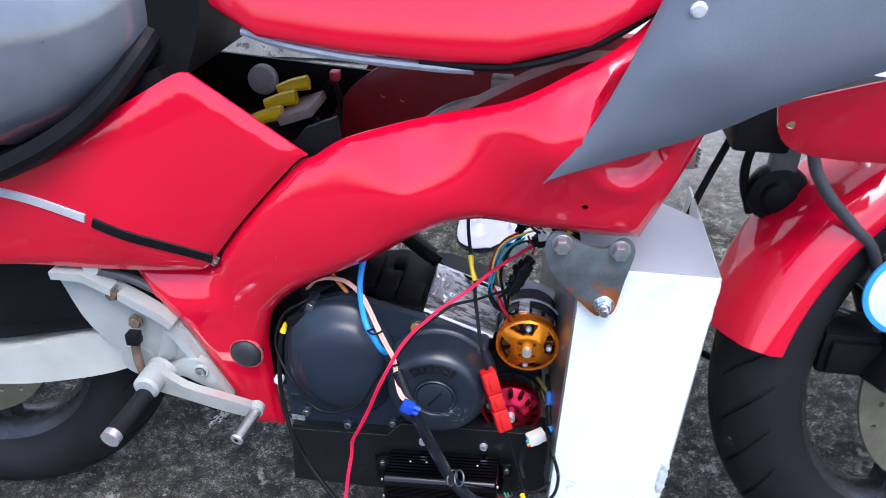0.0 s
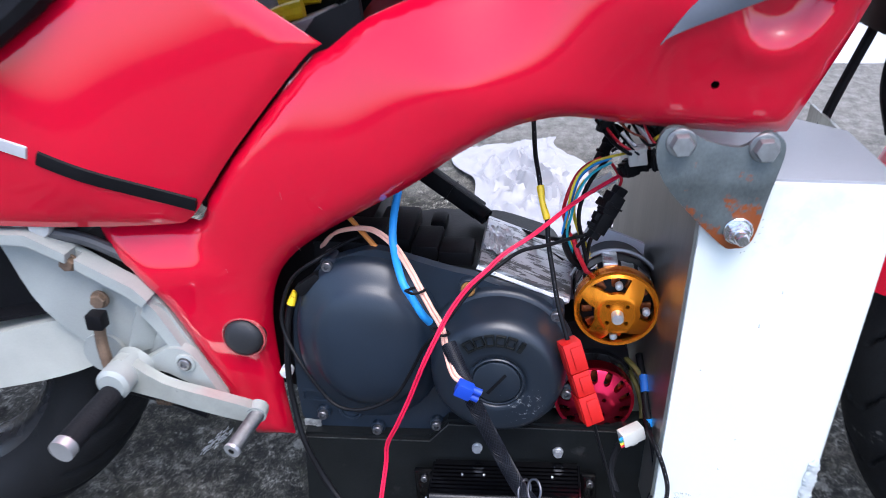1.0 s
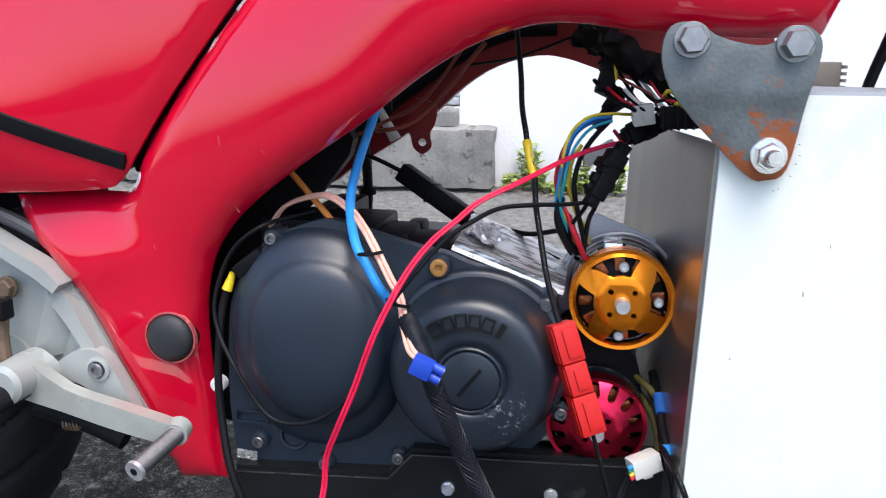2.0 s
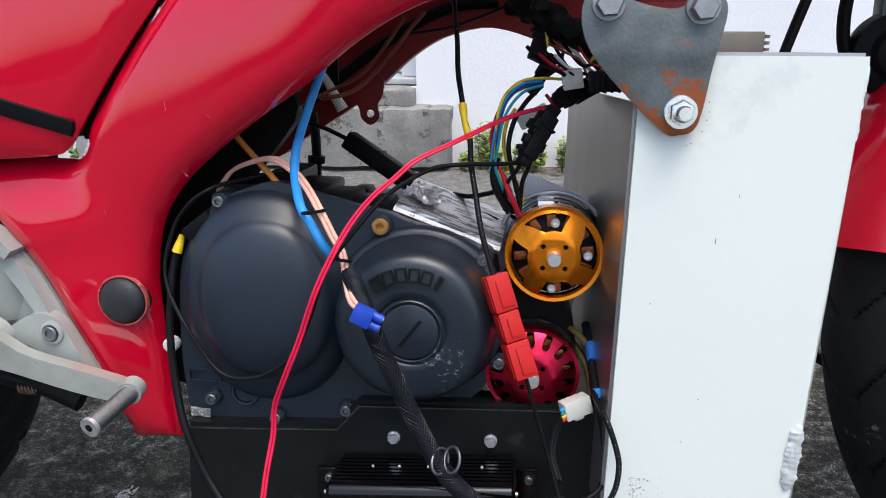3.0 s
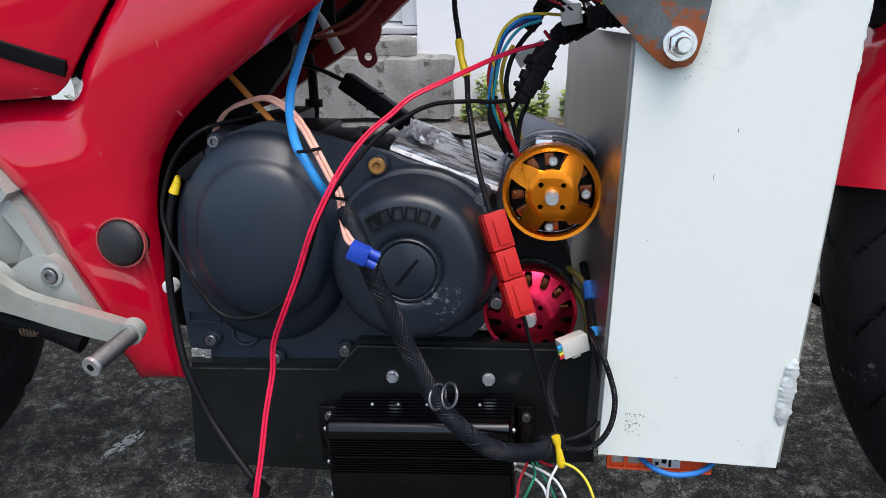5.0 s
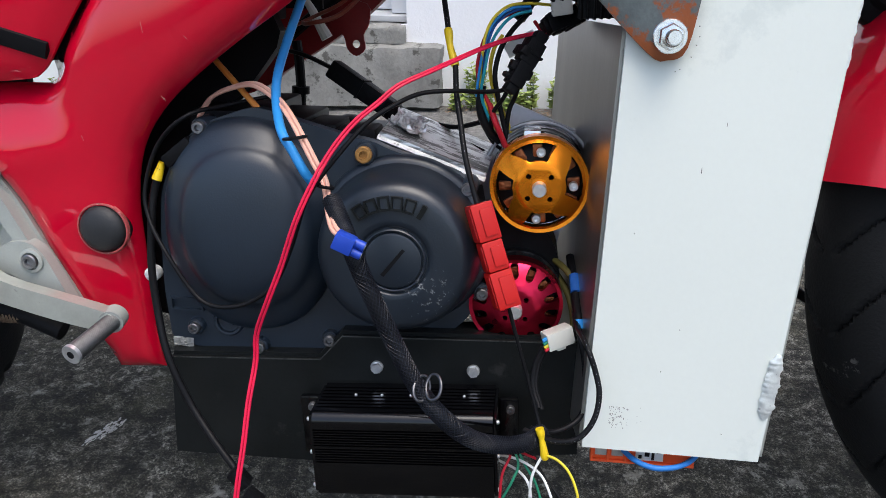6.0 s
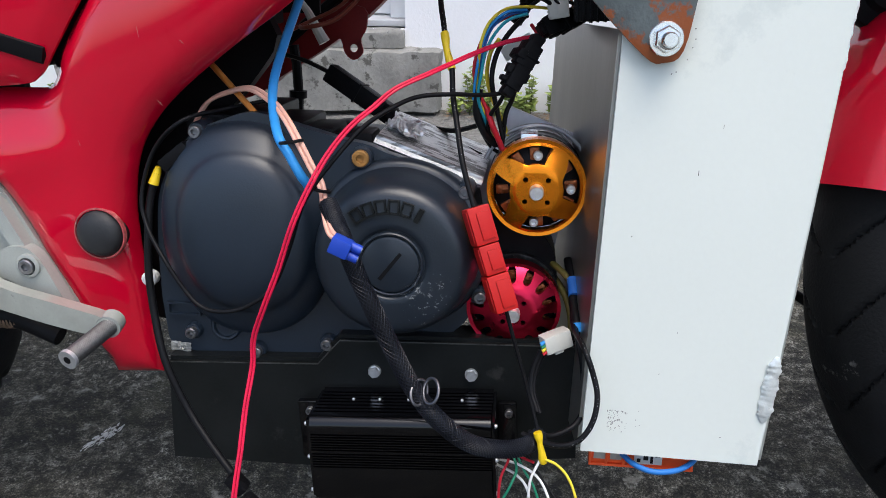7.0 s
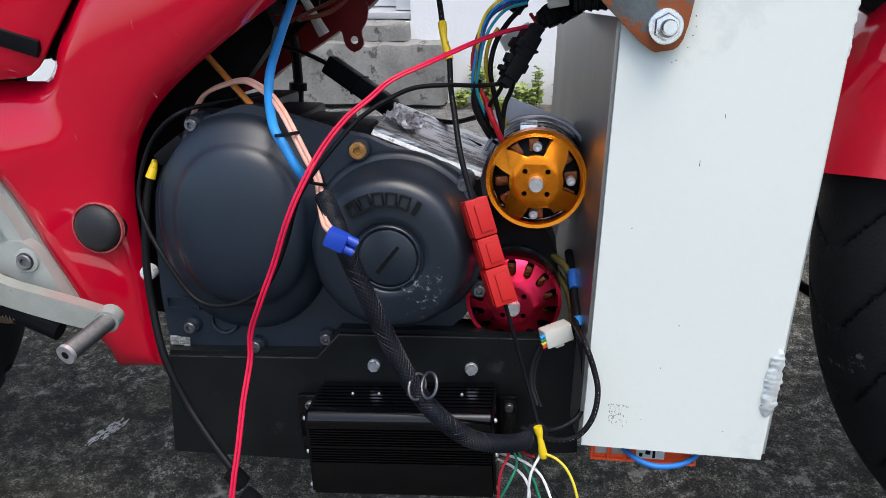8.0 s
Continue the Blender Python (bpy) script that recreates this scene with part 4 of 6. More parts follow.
for x in (-.118, -.098, -.076, -.036):
    bm = bmesh.new()
    bmesh.ops.create_uvsphere(bm, u_segments=10, v_segments=6, radius=.0012)
    bm.transform(TIP @ Matrix.Translation((x, -.152, .2585)))
    part("top_screw", bm, ZINC, controller)

# battery box: white front, bare metal sides and roof
FRONT = [(.049, .237), (.172, .235), (.174, .270), (.188, .557), (.056, .557)]
box_bm = prism(FRONT, -.170, -.166, 0.0008)
batt = part("battery_box", box_bm, WHITE, bike, "white-painted welded aluminium battery box")
BRUSHED = mat("brushed_aluminium", (.60, .625, .585), .36, .8, .3, 14, .1, fine=420, spots=(.40, .415, .39), spot_at=.6, spot_scale=9, stretch=(1, 1, .12))
SMEARED = mat("smeared_aluminium", (.43, .425, .40), .38, 1.0, .22, 20, .04, spots=(.40, .39, .36), spot_at=.56, spot_scale=14, stretch=(1, 1, .15))


def slab(quad, thick):
    """A four-cornered sheet with thickness."""
    bm = bmesh.new()
    q = [Vector(p) for p in quad]
    n = (q[1] - q[0]).cross(q[3] - q[0]).normalized() * thick
    a, b = [bm.verts.new(p) for p in q], [bm.verts.new(p + n) for p in q]
    bm.faces.new(a)
    bm.faces.new(b[::-1])
    for i in range(4):
        bm.faces.new((a[i], b[i], b[(i + 1) % 4], a[(i + 1) % 4]))
    return bevel_all(bm, min(.0006, thick / 3))


part("side_wall", slab([(.0495, -.1655, .237), (.056, -.1655, .528), (.027, .10, .528), (.021, .10, .237)], .003), SMEARED, batt, "bare brushed aluminium side")
part("side_wall", slab([(.1725, -.1655, .237), (.1725, .05, .237), (.187, .05, .555), (.187, -.1655, .555)], .003), BRUSHED, batt)
part("roof", slab([(.058, -.1655, .556), (.187, -.1655, .556), (.187, -.05, .557), (.045, .09, .557)], .003), mat("grey_roof_paint", (.34, .35, .37), .4, .3, .08, 15, .05), batt, "bare grey box roof")
part("floor", slab([(.05, -.165, .238), (.172, -.165, .236), (.172, .05, .236), (.02, .07, .238)], .003), BRUSHED, batt)


WELD = mat("weld_metal", (.72, .76, .74), .30, .35, .22, 160, .15, spots=(.30, .32, .31), spot_at=.62, spot_scale=190)


def weld_bead(p, q, n, r, parent):
    """A run of weld: one rippled, lumpy bead."""
    p, q = Vector(p), Vector(q)
    steps = n * 7
    pts = [p.lerp(q, k / steps) for k in range(steps + 1)]
    bm = tube(pts, r, 14, straight=True)
    d = (q - p).normalized()
    for v in bm.verts:
        t = (v.co - p).dot(d)
        o = p + d * t
        k = t / (q - p).length
        wave = .93 + .07 * abs(math.sin(k * n * math.pi + 2.2 * noise.noise(Vector((k * 5, r * 700, 0))))) + .34 * noise.noise(v.co * 130) + .14 * noise.noise(v.co * 420)
        taper = min(1, 6 * k + .25, 6 * (1 - k) + .25)
        off = (v.co - o) * wave * taper
        v.co = o + Vector((off.x + .0008 * noise.noise(Vector((k * n, 5, 0))), off.y * .42, off.z))
    part("weld_bead", bm, WELD, parent, "lumpy aluminium weld bead", 60)


weld_bead((.1738, -.171, .319), (.1704, -.1705, .269), 12, .0050, batt)
weld_bead((.1872, -.168, .554), (.1846, -.168, .503), 9, .0028, batt)
SMUDGE = mat("grey_smudge", (.22, .23, .22), .6, 0, .4, 300)
rng = random.Random(8)
bm = bmesh.new()
for k in range(90):
    x0, z0, w = .0655 + abs(rng.gauss(0, .5)) * .017, .2535 + rng.uniform(0, 1) ** .8 * .0175, rng.uniform(.0002, .0006)
    block(x0, x0 + w * rng.uniform(.6, 1.6), -.17018, -.1699, z0, z0 + w * rng.uniform(.6, 2.2), 0, None, bm)
tagged(part("smudge", bm, SMUDGE, batt, "speckled dark scuff"), kind="stuff")
for x0, z0, w, h in ((.071, .398, .0012, .001), (.109, .44, .0005, .006), (.121, .47, .0004, .004), (.107, .332, .0012, .0008), (.144, .255, .001, .0008), (.098, .30, .0006, .0014), (.0975, .529, .001, .0012), (.0982, .523, .0009, .001), (.0968, .518, .0012, .0009), (.0945, .511, .001, .0009), (.0885, .5035, .0012, .0008), (.0860, .5022, .001, .001)):
    part("nick", block(x0, x0 + w * .6, -.17025, -.1699, z0, z0 + h * .6, .0), BLACK_PLASTIC, batt, "small dark nick")
ORANGE = mat("orange_wrap", (.75, .09, .02), .45, 0, .15, 60)
cell = part("battery_cell", block(.058, .132, -.155, .02, .219, .2345, .002), ORANGE, batt, "orange wrapped battery pack under the box")
for x0 in (.0605, .0725):
    part("cell_foil", block(x0, x0 + .0085, -.1556, -.1549, .2225, .2325, .0004), mat("grey_foil", (.42, .40, .37), .4, .4, .3, 120) if x0 < .07 else bpy.data.materials["grey_foil"], cell, "grey window in the wrap")
for x0 in (.057, .0690, .0815, .1305):
    part("cell_edge", block(x0, x0 + .0018, -.1568, -.150, .2175, .2350, .0006), ORANGE, cell)
part("cell_rail", block(.057, .1325, -.1566, -.150, .2172, .2192, .0006), ORANGE, cell)
label = part("cell_label", block(.090, .110, -.1556, -.1549, .2205, .2325, .0), mat("pale_label", (.6, .62, .62), .5, 0, .1, 60), cell, "small pale label")
for x0, x1, z0, z1 in ((.0915, .0950, .2285, .2315), (.0965, .1000, .2240, .2310), (.1015, .1035, .2215, .2300), (.1050, .1085, .2270, .2285), (.0920, .0945, .2220, .2250)):
    part("label_bar", block(x0, x1, -.1559, -.1554, z0, z1, 0), BLACK_PLASTIC, label)
TRI = [(.022, .594), (.018, .576), (.029, .552), (.0675, .5135), (.0795, .5095), (.0905, .5165), (.097, .554), (.103, .583), (.097, .593), (.088, .594), (.074, .584), (.05, .588), (.036, .596)]
bracket = part("mounting_plate", skin(smooth_line(TRI, 4, True), lambda x, z: -.1785 + .16 * max(0, z - .5585) - .10 * max(0, min(z, .5585) - .548), .005, .005, .0005, .0015), STEEL_RUST, bike, "rusty three-bolt steel mounting plate", 20)
RUST_TREE = STEEL_RUST.node_tree
rco = RUST_TREE.nodes.new("ShaderNodeTexCoord")
rsep = RUST_TREE.nodes.new("ShaderNodeSeparateXYZ")
RUST_TREE.links.new(rco.outputs["Object"], rsep.inputs[0])
rmap = RUST_TREE.nodes.new("ShaderNodeMapRange")
rmap.inputs["From Min"].default_value, rmap.inputs["From Max"].default_value, rmap.inputs["To Min"].default_value, rmap.inputs["To Max"].default_value = .512, .575, .11, -.10
RUST_TREE.links.new(rsep.outputs["Z"], rmap.inputs["Value"])
radd = RUST_TREE.nodes.new("ShaderNodeMath")
for rl in list(RUST_TREE.links):
    if rl.to_node.bl_idname == "ShaderNodeValToRGB":
        RUST_TREE.links.new(rl.from_socket, radd.inputs[0])
        RUST_TREE.links.new(rmap.outputs[0], radd.inputs[1])
        RUST_TREE.links.new(radd.outputs[0], rl.to_node.inputs[0])
        break
gather(STEEL_RUST, (.081, -.176, .517), .008, .038, .08, -.03)
for x, z in ((.0335, .5865), (.0885, .5845)):
    part("plate_bolt", hex_bolt(x, -.1755, z, .0142, .0105, .0102, .1), mat("grey_bolt", (.3, .31, .31), .45, .8, .25, 120, .1) if x < .05 else bpy.data.materials["grey_bolt"], bracket, "dull grey hexagon bolt and washer")
NUT = mat("bright_zinc_nut", (.74, .75, .77), .2, 1.0, .1, 200)
nut = part("plate_nut", hex_bolt(.0795, -.1787, .5235, .0140, .008, .0102, .5), NUT, bracket, "bright zinc nut and washer")
part("stud_end", lathe([(.0060, -.0075), (.0060, -.0095), (.0046, -.0097), (.0046, -.0165), (.0038, -.0178), (0, -.0178)], .0795, .5235, 18, None, -.1787), NUT, nut)
part("regulator", block(.160, .205, .12, .17, .548, .580, .002), mat("tan_cast", (.35, .32, .27), .5, .6, .15, 50), bike, "finned tan regulator behind the plate")
for k in range(5):
    part("cooling_fin", block(.2055, .2095, .12, .17, .550 + .006 * k, .553 + .006 * k, .0004), bpy.data.materials["tan_cast"], bpy.data.objects["regulator"])


# ---- the two electric motors ----
def motor(name, x, z, r, yf, shell, label, windows, hub, turn, depth):
    """A spinning-can motor with its face to -y: slotted face, hub with four holes, shaft, windings, magnets, back bell."""
    m = new(name)
    m.parent = bike
    tagged(m, label)

    def face(px, pz):
        d = math.hypot(px - x, pz - z)
        t = min(max((d - hub * 1.02) / (r * .94 - hub), 0), 1)
        return yf + (.0016 if d > hub * 1.01 else 0) + .0085 * t ** 1.3
    holes = []
    for k in range(windows):
        a = turn + k * math.tau / windows
        loop = []
        if windows < 6:
            # swept windows: one side stands radially, the other runs out along the rim
            r0, r1 = hub * 1.05, r * .87
            lo0, hi0, lo1, hi1 = (a + radians(d) for d in (-26, 7, -32, 34))
            arc = [(r1, lo1 + (hi1 - lo1) * i / 10) for i in range(11)]
            sweep = [(r1 + (r0 - r1) * (1 - (1 - i / 6) ** 1.7), hi1 + (hi0 - hi1) * (i / 6) ** .9) for i in range(1, 6)]
            foot = [(r0, hi0 + (lo0 - hi0) * i / 4) for i in range(5)]
            back_edge = [(r0 + (r1 - r0) * i / 4, lo0 + (lo1 - lo0) * i / 4) for i in range(1, 4)]
            loop = [(x + q * math.cos(b), z + q * math.sin(b)) for q, b in arc + sweep + foot + back_edge]
        else:
            # radial slots with round ends
            for i in range(16):
                b = i * math.tau / 16
                u, v = .12 * r * math.cos(b) + (.05 * r if math.cos(b) > 0 else -.05 * r), .088 * r * math.sin(b)
                loop.append((x + (.79 * r + u) * math.cos(a) - v * math.sin(a), z + (.79 * r + u) * math.sin(a) + v * math.cos(a)))
        holes.append(loop)
    for k in range(4):
        a = math.pi / 4 + k * math.pi / 2
        holes.append(circle(x + hub * .62 * math.cos(a), z + hub * .62 * math.sin(a), .0019, 12))
    part("motor_face", skin(circle(x, z, r, 72), face, .004, .0035, .0022, .004, holes), shell, m, "", 40)
    part("rim_band", lathe([(r, yf + .0095), (r, yf + .022), (r - .003, yf + .0225), (r - .003, yf + .010)], x, z, 72, hollow=True), shell, m)
    part("shaft", lathe([(.0052, yf + .04), (.0052, yf - .0075), (.0046, yf - .0085), (0, yf - .0085)], x, z, 24), ZINC, m, "steel motor shaft")
    part("stator_core", lathe([(r * .5, yf + .0125), (r * .86, yf + .018), (r * .86, yf + .03), (0, yf + .03)], x, z, 40), BLACK_PLASTIC, m)
    for k in range(12):
        a = k * math.tau / 12 + .1
        bm = block(-.0036, .0036, yf + .0135, yf + .028, r * .50, r * .82, .0015)
        bm.transform(Matrix.Translation((x, 0, z)) @ Matrix.Rotation(math.pi / 2 - a, 4, "Y"))
        part("winding", bm, COPPER, m, "copper winding")
    for k in range(3 if windows < 6 else 0):
        a = radians((90, 2, 268)[k])
        part("face_screw", socket_bolt(x + r * .68 * math.cos(a), yf + .009, z + r * .68 * math.sin(a), .0034, .005), ZINC, m, "bright screw")
    for k in range(14):
        a = k * math.tau / 14
        bm = block(-.0058, .0058, yf + .0228, yf + .034, r * .90, r * .97, .0006)
        bm.transform(Matrix.Translation((x, 0, z)) @ Matrix.Rotation(math.pi / 2 - a, 4, "Y"))
        part("magnet", bm, MAGNET, m, "nickel-plated magnet")
    part("motor_can", lathe([(r * .985, yf + .0343), (r * .985, yf + depth * .8), (r * .9, yf + depth * .84), (r * .9, yf + depth), (0, yf + depth)], x, z, 64), mat("black_motor_can", (.012, .012, .013), .3, .2, .2, 60) if "black_motor_can" not in bpy.data.materials else bpy.data.materials["black_motor_can"], m, "black motor can")
    part("can_ring", lathe([(r * 1.0, yf + depth * .55), (r * 1.005, yf + depth * .57), (r * 1.005, yf + depth * .60), (r * 1.0, yf + depth * .62), (r * .98, yf + depth * .6)], x, z, 64, hollow=True), mat("dark_chrome", (.2, .16, .17), .15, 1, .1, 60) if "dark_chrome" not in bpy.data.materials else bpy.data.materials["dark_chrome"], m)
    return m


motor("upper_motor", .0092, .4138, .0362, -.118, GOLD, "gold anodised brushless electric motor", 4, .0184, radians(12), .085)
motor("lower_motor", -.0035, .3225, .0355, -.126, MOTOR_RED, "red anodised brushless electric motor", 14, .0172, radians(17), .075)
part("motor_mount", prism([(-.018, .452), (-.013, .4635), (.0395, .4430), (.0385, .42), (.030, .36), (.022, .300), (-.045, .300), (-.045, .40)], -.038, -.033, .0008), mat("grey_mount_plate", (.66, .66, .70), .4, .25, .15, 20, .05, spots=(.3, .3, .31), spot_at=.62), bike, "grey aluminium motor mounting plate")
part("belt_cover", prism(smooth_line([(-.028, .385), (.003, .383), (.022, .365), (.029, .340), (.025, .305), (-.04, .300), (-.045, .35)], 4, True), -.085, -.045, .003), BLACK_PLASTIC, bike, "black belt cover behind the motors")
part("clear_hoop", tube([(.0085 + .041 * math.cos(radians(a)), -.075, .4138 + .041 * math.sin(radians(a))) for a in range(20, 161, 20)], .0016, 8), mat("grey_hoop", (.3, .3, .31), .3, .4, .1, 60), bike, "grey metal hoop over the motor")
# small bright block stands in for the white reflection on the hoop
part("hoop_glint", block(-.004, .009, -.095, -.07, .440, .4515, .002), mat("glint_metal", (.75, .76, .77), .25, 1, .1, 60), bike, "bright block standing for the white reflection on the hoop")


# ---- wheels ----
def tyre(radius, half, n, m, step, groove):
    """A rounded tyre with slanting grooves cut into the tread."""
    bm = bmesh.new()
    rings = []
    rim = radius * 0.715
    for k in range(n):
        a = k * math.tau / n
        ring = []
        for j in range(m):
            b = -math.pi * 0.86 + 1.72 * math.pi * j / (m - 1)
            s = b / (math.pi * .86)
            h = half * math.sin(b)
            r = rim + (radius - rim) * (0.42 + 0.58 * math.cos(b))
            cut = (a / step + abs(s) * 2.6) % 1.0
            if .02 < abs(s) < .47:
                off = abs((cut + .5) % 1.0 - .5) / (groove / 2)
                r -= .0045 * max(0, 1 - off ** 4) * min(1, (abs(s) - .02) / .04, (.47 - abs(s)) / .04)
            ring.append(bm.verts.new((r * math.cos(a), h, r * math.sin(a))))
        rings.append(ring)
    for i in range(n):
        a, b = rings[i], rings[(i + 1) % n]
        for j in range(m - 1):
            bm.faces.new((a[j], a[j + 1], b[j + 1], b[j]))
    return bm


def annulus(r0, r1, y0, y1, n=64, bm=None):
    return lathe([(r0, y0), (r1, y0), (r1, y1), (r0, y1)], 0, 0, n, bm, hollow=True)


def cast_wheel(name, m, radius, half, label, discs):
    w = new(name)
    w.parent = bike
    w.matrix_basis = m
    tagged(w, label)
    part("tyre", tyre(radius, half, 1080, 110, math.tau / 30, .085) if name == "front_wheel" else tyre(radius, half, 540, 60, math.tau / 27, .2), RUBBER, w, "worn black tyre with slanting grooves", 40)
    rim = radius * .715
    DARK = bpy.data.materials.get("dark_wheel_paint") or mat("dark_wheel_paint", (.028, .028, .030), .26, .3, .2, 40)
    part("rim", lathe([(rim - .012, -half * .55), (rim + .004, -half * .66), (rim + .007, -half * .62), (rim - .004, -half * .45), (rim - .016, -half * .1), (rim - .016, half * .1), (rim - .004, half * .45), (rim + .007, half * .62), (rim + .004, half * .66), (rim - .012, half * .55), (rim - .026, half * .1), (rim - .026, -half * .1)], 0, 0, 90, hollow=True), DARK, w, "dark painted wheel rim", 50)
    for k in range(3):
        for s in (-.16, .16):
            a = k * math.tau / 3 + .5 + s
            bm = block(-.010, .010, -.014, .014, .03, rim - .014, .005)
            bm.transform(Matrix.Rotation(math.pi / 2 - a, 4, "Y"))
            part("spoke", bm, DARK, w)
    part("hub", lathe([(.02, -.05), (.035, -.045), (.04, -.02), (.04, .02), (.035, .045), (.02, .05)], 0, 0, 32), DARK, w)
    DISC = bpy.data.materials.get("brake_disc_steel") or mat("brake_disc_steel", (.34, .32, .24), .35, .9, .2, 50, .05)
    for y in discs:
        holes = []
        for k in range(30):
            a = k * math.tau / 30
            r = .118 + .014 * (k % 3)
            holes.append(circle(r * math.cos(a), r * math.sin(a), .004, 8))
        holes.append(circle(0, 0, .092, 48))
        bm = skin(circle(0, 0, .163, 72), lambda px, pz: y, .004, .013, 0, .01, holes)
        part("brake_disc", bm, DISC, w, "drilled steel brake disc")
        part("disc_carrier", annulus(.05, .095, y + .001, y + .005), DARK, w)
    return w


STEER = Matrix.Translation((.545, .07, .335)) @ Matrix.Rotation(radians(22), 4, Vector((-math.sin(radians(25)), 0, math.cos(radians(25)))))
cast_wheel("front_wheel", STEER, .318, .062, "steered front wheel with a worn tyre", (-.062,))
cast_wheel("rear_wheel", pose(-.805, 0, .318), .318, .07, "rear wheel with a worn tyre", (-.05,))


def shell(f, nu, nv, inner):
    """A curved sheet f(u, v) with thickness towards inner(u, v)."""
    bm = bmesh.new()
    A = [[bm.verts.new(f(i / nu, j / nv)) for j in range(nv + 1)] for i in range(nu + 1)]
    B = [[bm.verts.new(inner(i / nu, j / nv)) for j in range(nv + 1)] for i in range(nu + 1)]
    for i in range(nu):
        for j in range(nv):
            bm.faces.new((A[i][j], A[i][j + 1], A[i + 1][j + 1], A[i + 1][j]))
            bm.faces.new((B[i][j], B[i + 1][j], B[i + 1][j + 1], B[i][j + 1]))
    for i in range(nu):
        for j in (0, nv):
            bm.faces.new((A[i][j], A[i + 1][j], B[i + 1][j], B[i][j]))
    for j in range(nv):
        for i in (0, nu):
            bm.faces.new((A[i][j], A[i][j + 1], B[i][j + 1], B[i][j]))
    return bm


def fender(u, v, less=0.0):
    a = radians(30 + 138.7 * u)
    s = 2 * v - 1
    w = .074 * (1 - .08 * max(0, u - .8) / .2)
    drop = .020 * abs(s) ** 2 + .052 * max(0, abs(s) - .62) / .38 * (1 - .5 * u)
    r = .337 - drop - less
    return Vector((r * math.cos(a), (w - less) * math.copysign(min(1, abs(s) * 1.22), s), r * math.sin(a)))


bm = shell(fender, 40, 24, lambda u, v: fender(u, v, .003))
fend = part("front_fender", bm, RED, bike, "glossy red front mudguard", 50)
fend.matrix_basis = STEER

bm = block(0.359, 0.438, -.03, .03, 0.354, 0.414, .008)
block(0.367, 0.432, -.038, -.028, 0.362, 0.406, .005, None, bm)
caliper = part("brake_caliper", bm, BLACK_PLASTIC, bike, "black front brake caliper")
# fork, brakes and the clutter between fairing and front wheel
FORK = mat("fork_chrome", (.7, .7, .7), .16, 1, .06, 60)
AXIS = Vector((-math.sin(radians(25)), 0, math.cos(radians(25))))
for y in (-.105, .105):
    o = STEER @ Vector((0, y, 0))
    part("fork_slider", tube([o - AXIS * .03, o + AXIS * .27], .026, 24, straight=True), BLACK_PLASTIC, bike, "black fork slider")
    part("fork_tube", tube([o + AXIS * .27, o + AXIS * .55], .0205, 24, straight=True), FORK, bike, "chromed fork tube")
o = STEER @ Vector((0, 0, 0)) + AXIS * .36
part("fork_yoke", block(-.035, .035, -.14, .14, -.016, .016, .008, Matrix.Translation(o) @ Matrix.Rotation(radians(-25), 4, "Y") @ Matrix.Rotation(radians(22), 4, "Z")), BLACK_PLASTIC, bike, "black lower fork yoke")
bm = block(-.030, .030, -.022, .022, -.045, .045, .006)
bm.transform(STEER @ pose(-.125, -.075, .045, 0, 20, 0))
cal = part("brake_caliper", bm, BLACK_PLASTIC, bike, "black brake caliper")
for k in (-.02, .02):
    bm = lathe([(.013, -.10), (.013, -.106), (.010, -.108), (0, -.108)], -.125 + k * .4, .045 + k, 20)
    bm.transform(STEER)
    part("caliper_piston_cap", bm, ZINC, cal)
bm = lathe([(.0520, .001), (.0520, -.003), (.050, -.004), (0, -.004)], .4248, .4976, 48, None, -.06)
disc = part("label_disc", bm, mat("white_label", (.8, .82, .85), .4, 0, .03, 40), bike, "round white label with a blue rim")
bm = lathe([(.0515, .002), (.0560, -.001), (.0560, -.0045), (.0500, -.0052), (.0500, -.0030)], .4248, .4976, 48, None, -.06, hollow=True)
part("label_rim", bm, mat("blue_label", (.05, .35, .75), .4, 0, .05, 40), disc, "blue rim")
horn = part("horn", lathe([(.030, .03), (.034, .02), (.036, .008), (.033, .0), (.022, -.004), (.018, -.010), (.008, -.014), (0, -.015)], .286, .56, 36, None, .03), BLACK_PLASTIC, bike, "round black horn")
part("horn_bracket", block(.27, .30, .03, .05, .585, .66, .003), STEEL_RUST, bike)
part("brake_hose", tube([(.275, -.05, .70), (.286, -.05, .638), (.312, -.05, .598), (.345, -.045, .565), (.385, -.03, .52), (.42, -.02, .42)], .0065, 12), mat("hose_rubber", (.05, .052, .055), .5, 0, .2, 40), bike, "dark grey brake hose")
part("clutch_cable", tube([(.24, .02, .70), (.213, .02, .62), (.191, .02, .546), (.18, .02, .48)], .0045, 10), BLACK_PLASTIC, bike, "black control cable")
part("throttle_cable", tube([(.265, .03, .67), (.247, .035, .62), (.246, .04, .575), (.262, .045, .53)], .0055, 10), BLACK_PLASTIC, bike, "black control cable")
part("fairing_bracket", block(.21, .27, -.02, .06, .63, .70, .006), BLACK_PLASTIC, bike, "black fairing bracket")
part("bracket_bolt", socket_bolt(.198, -.10, .727, .009, .03), mat("pale_rubber", (.4, .42, .36), .6, 0, .1, 40), bike, "pale rubber mount")
part("lamp_bracket", prism([(.255, .655), (.33, .655), (.38, .668), (.38, .68), (.28, .685), (.25, .67)], -.06, .0, .003), RUSTY, bike, "rusty lamp bracket")

part("stand_hose", tube([(.235, .10, .289), (.262, .10, .275), (.2755, .10, .268), (.292, .10, .2585), (.315, .11, .245)], .0052, 12), BLACK_PLASTIC, bike, "black hose between the box and the wheel")

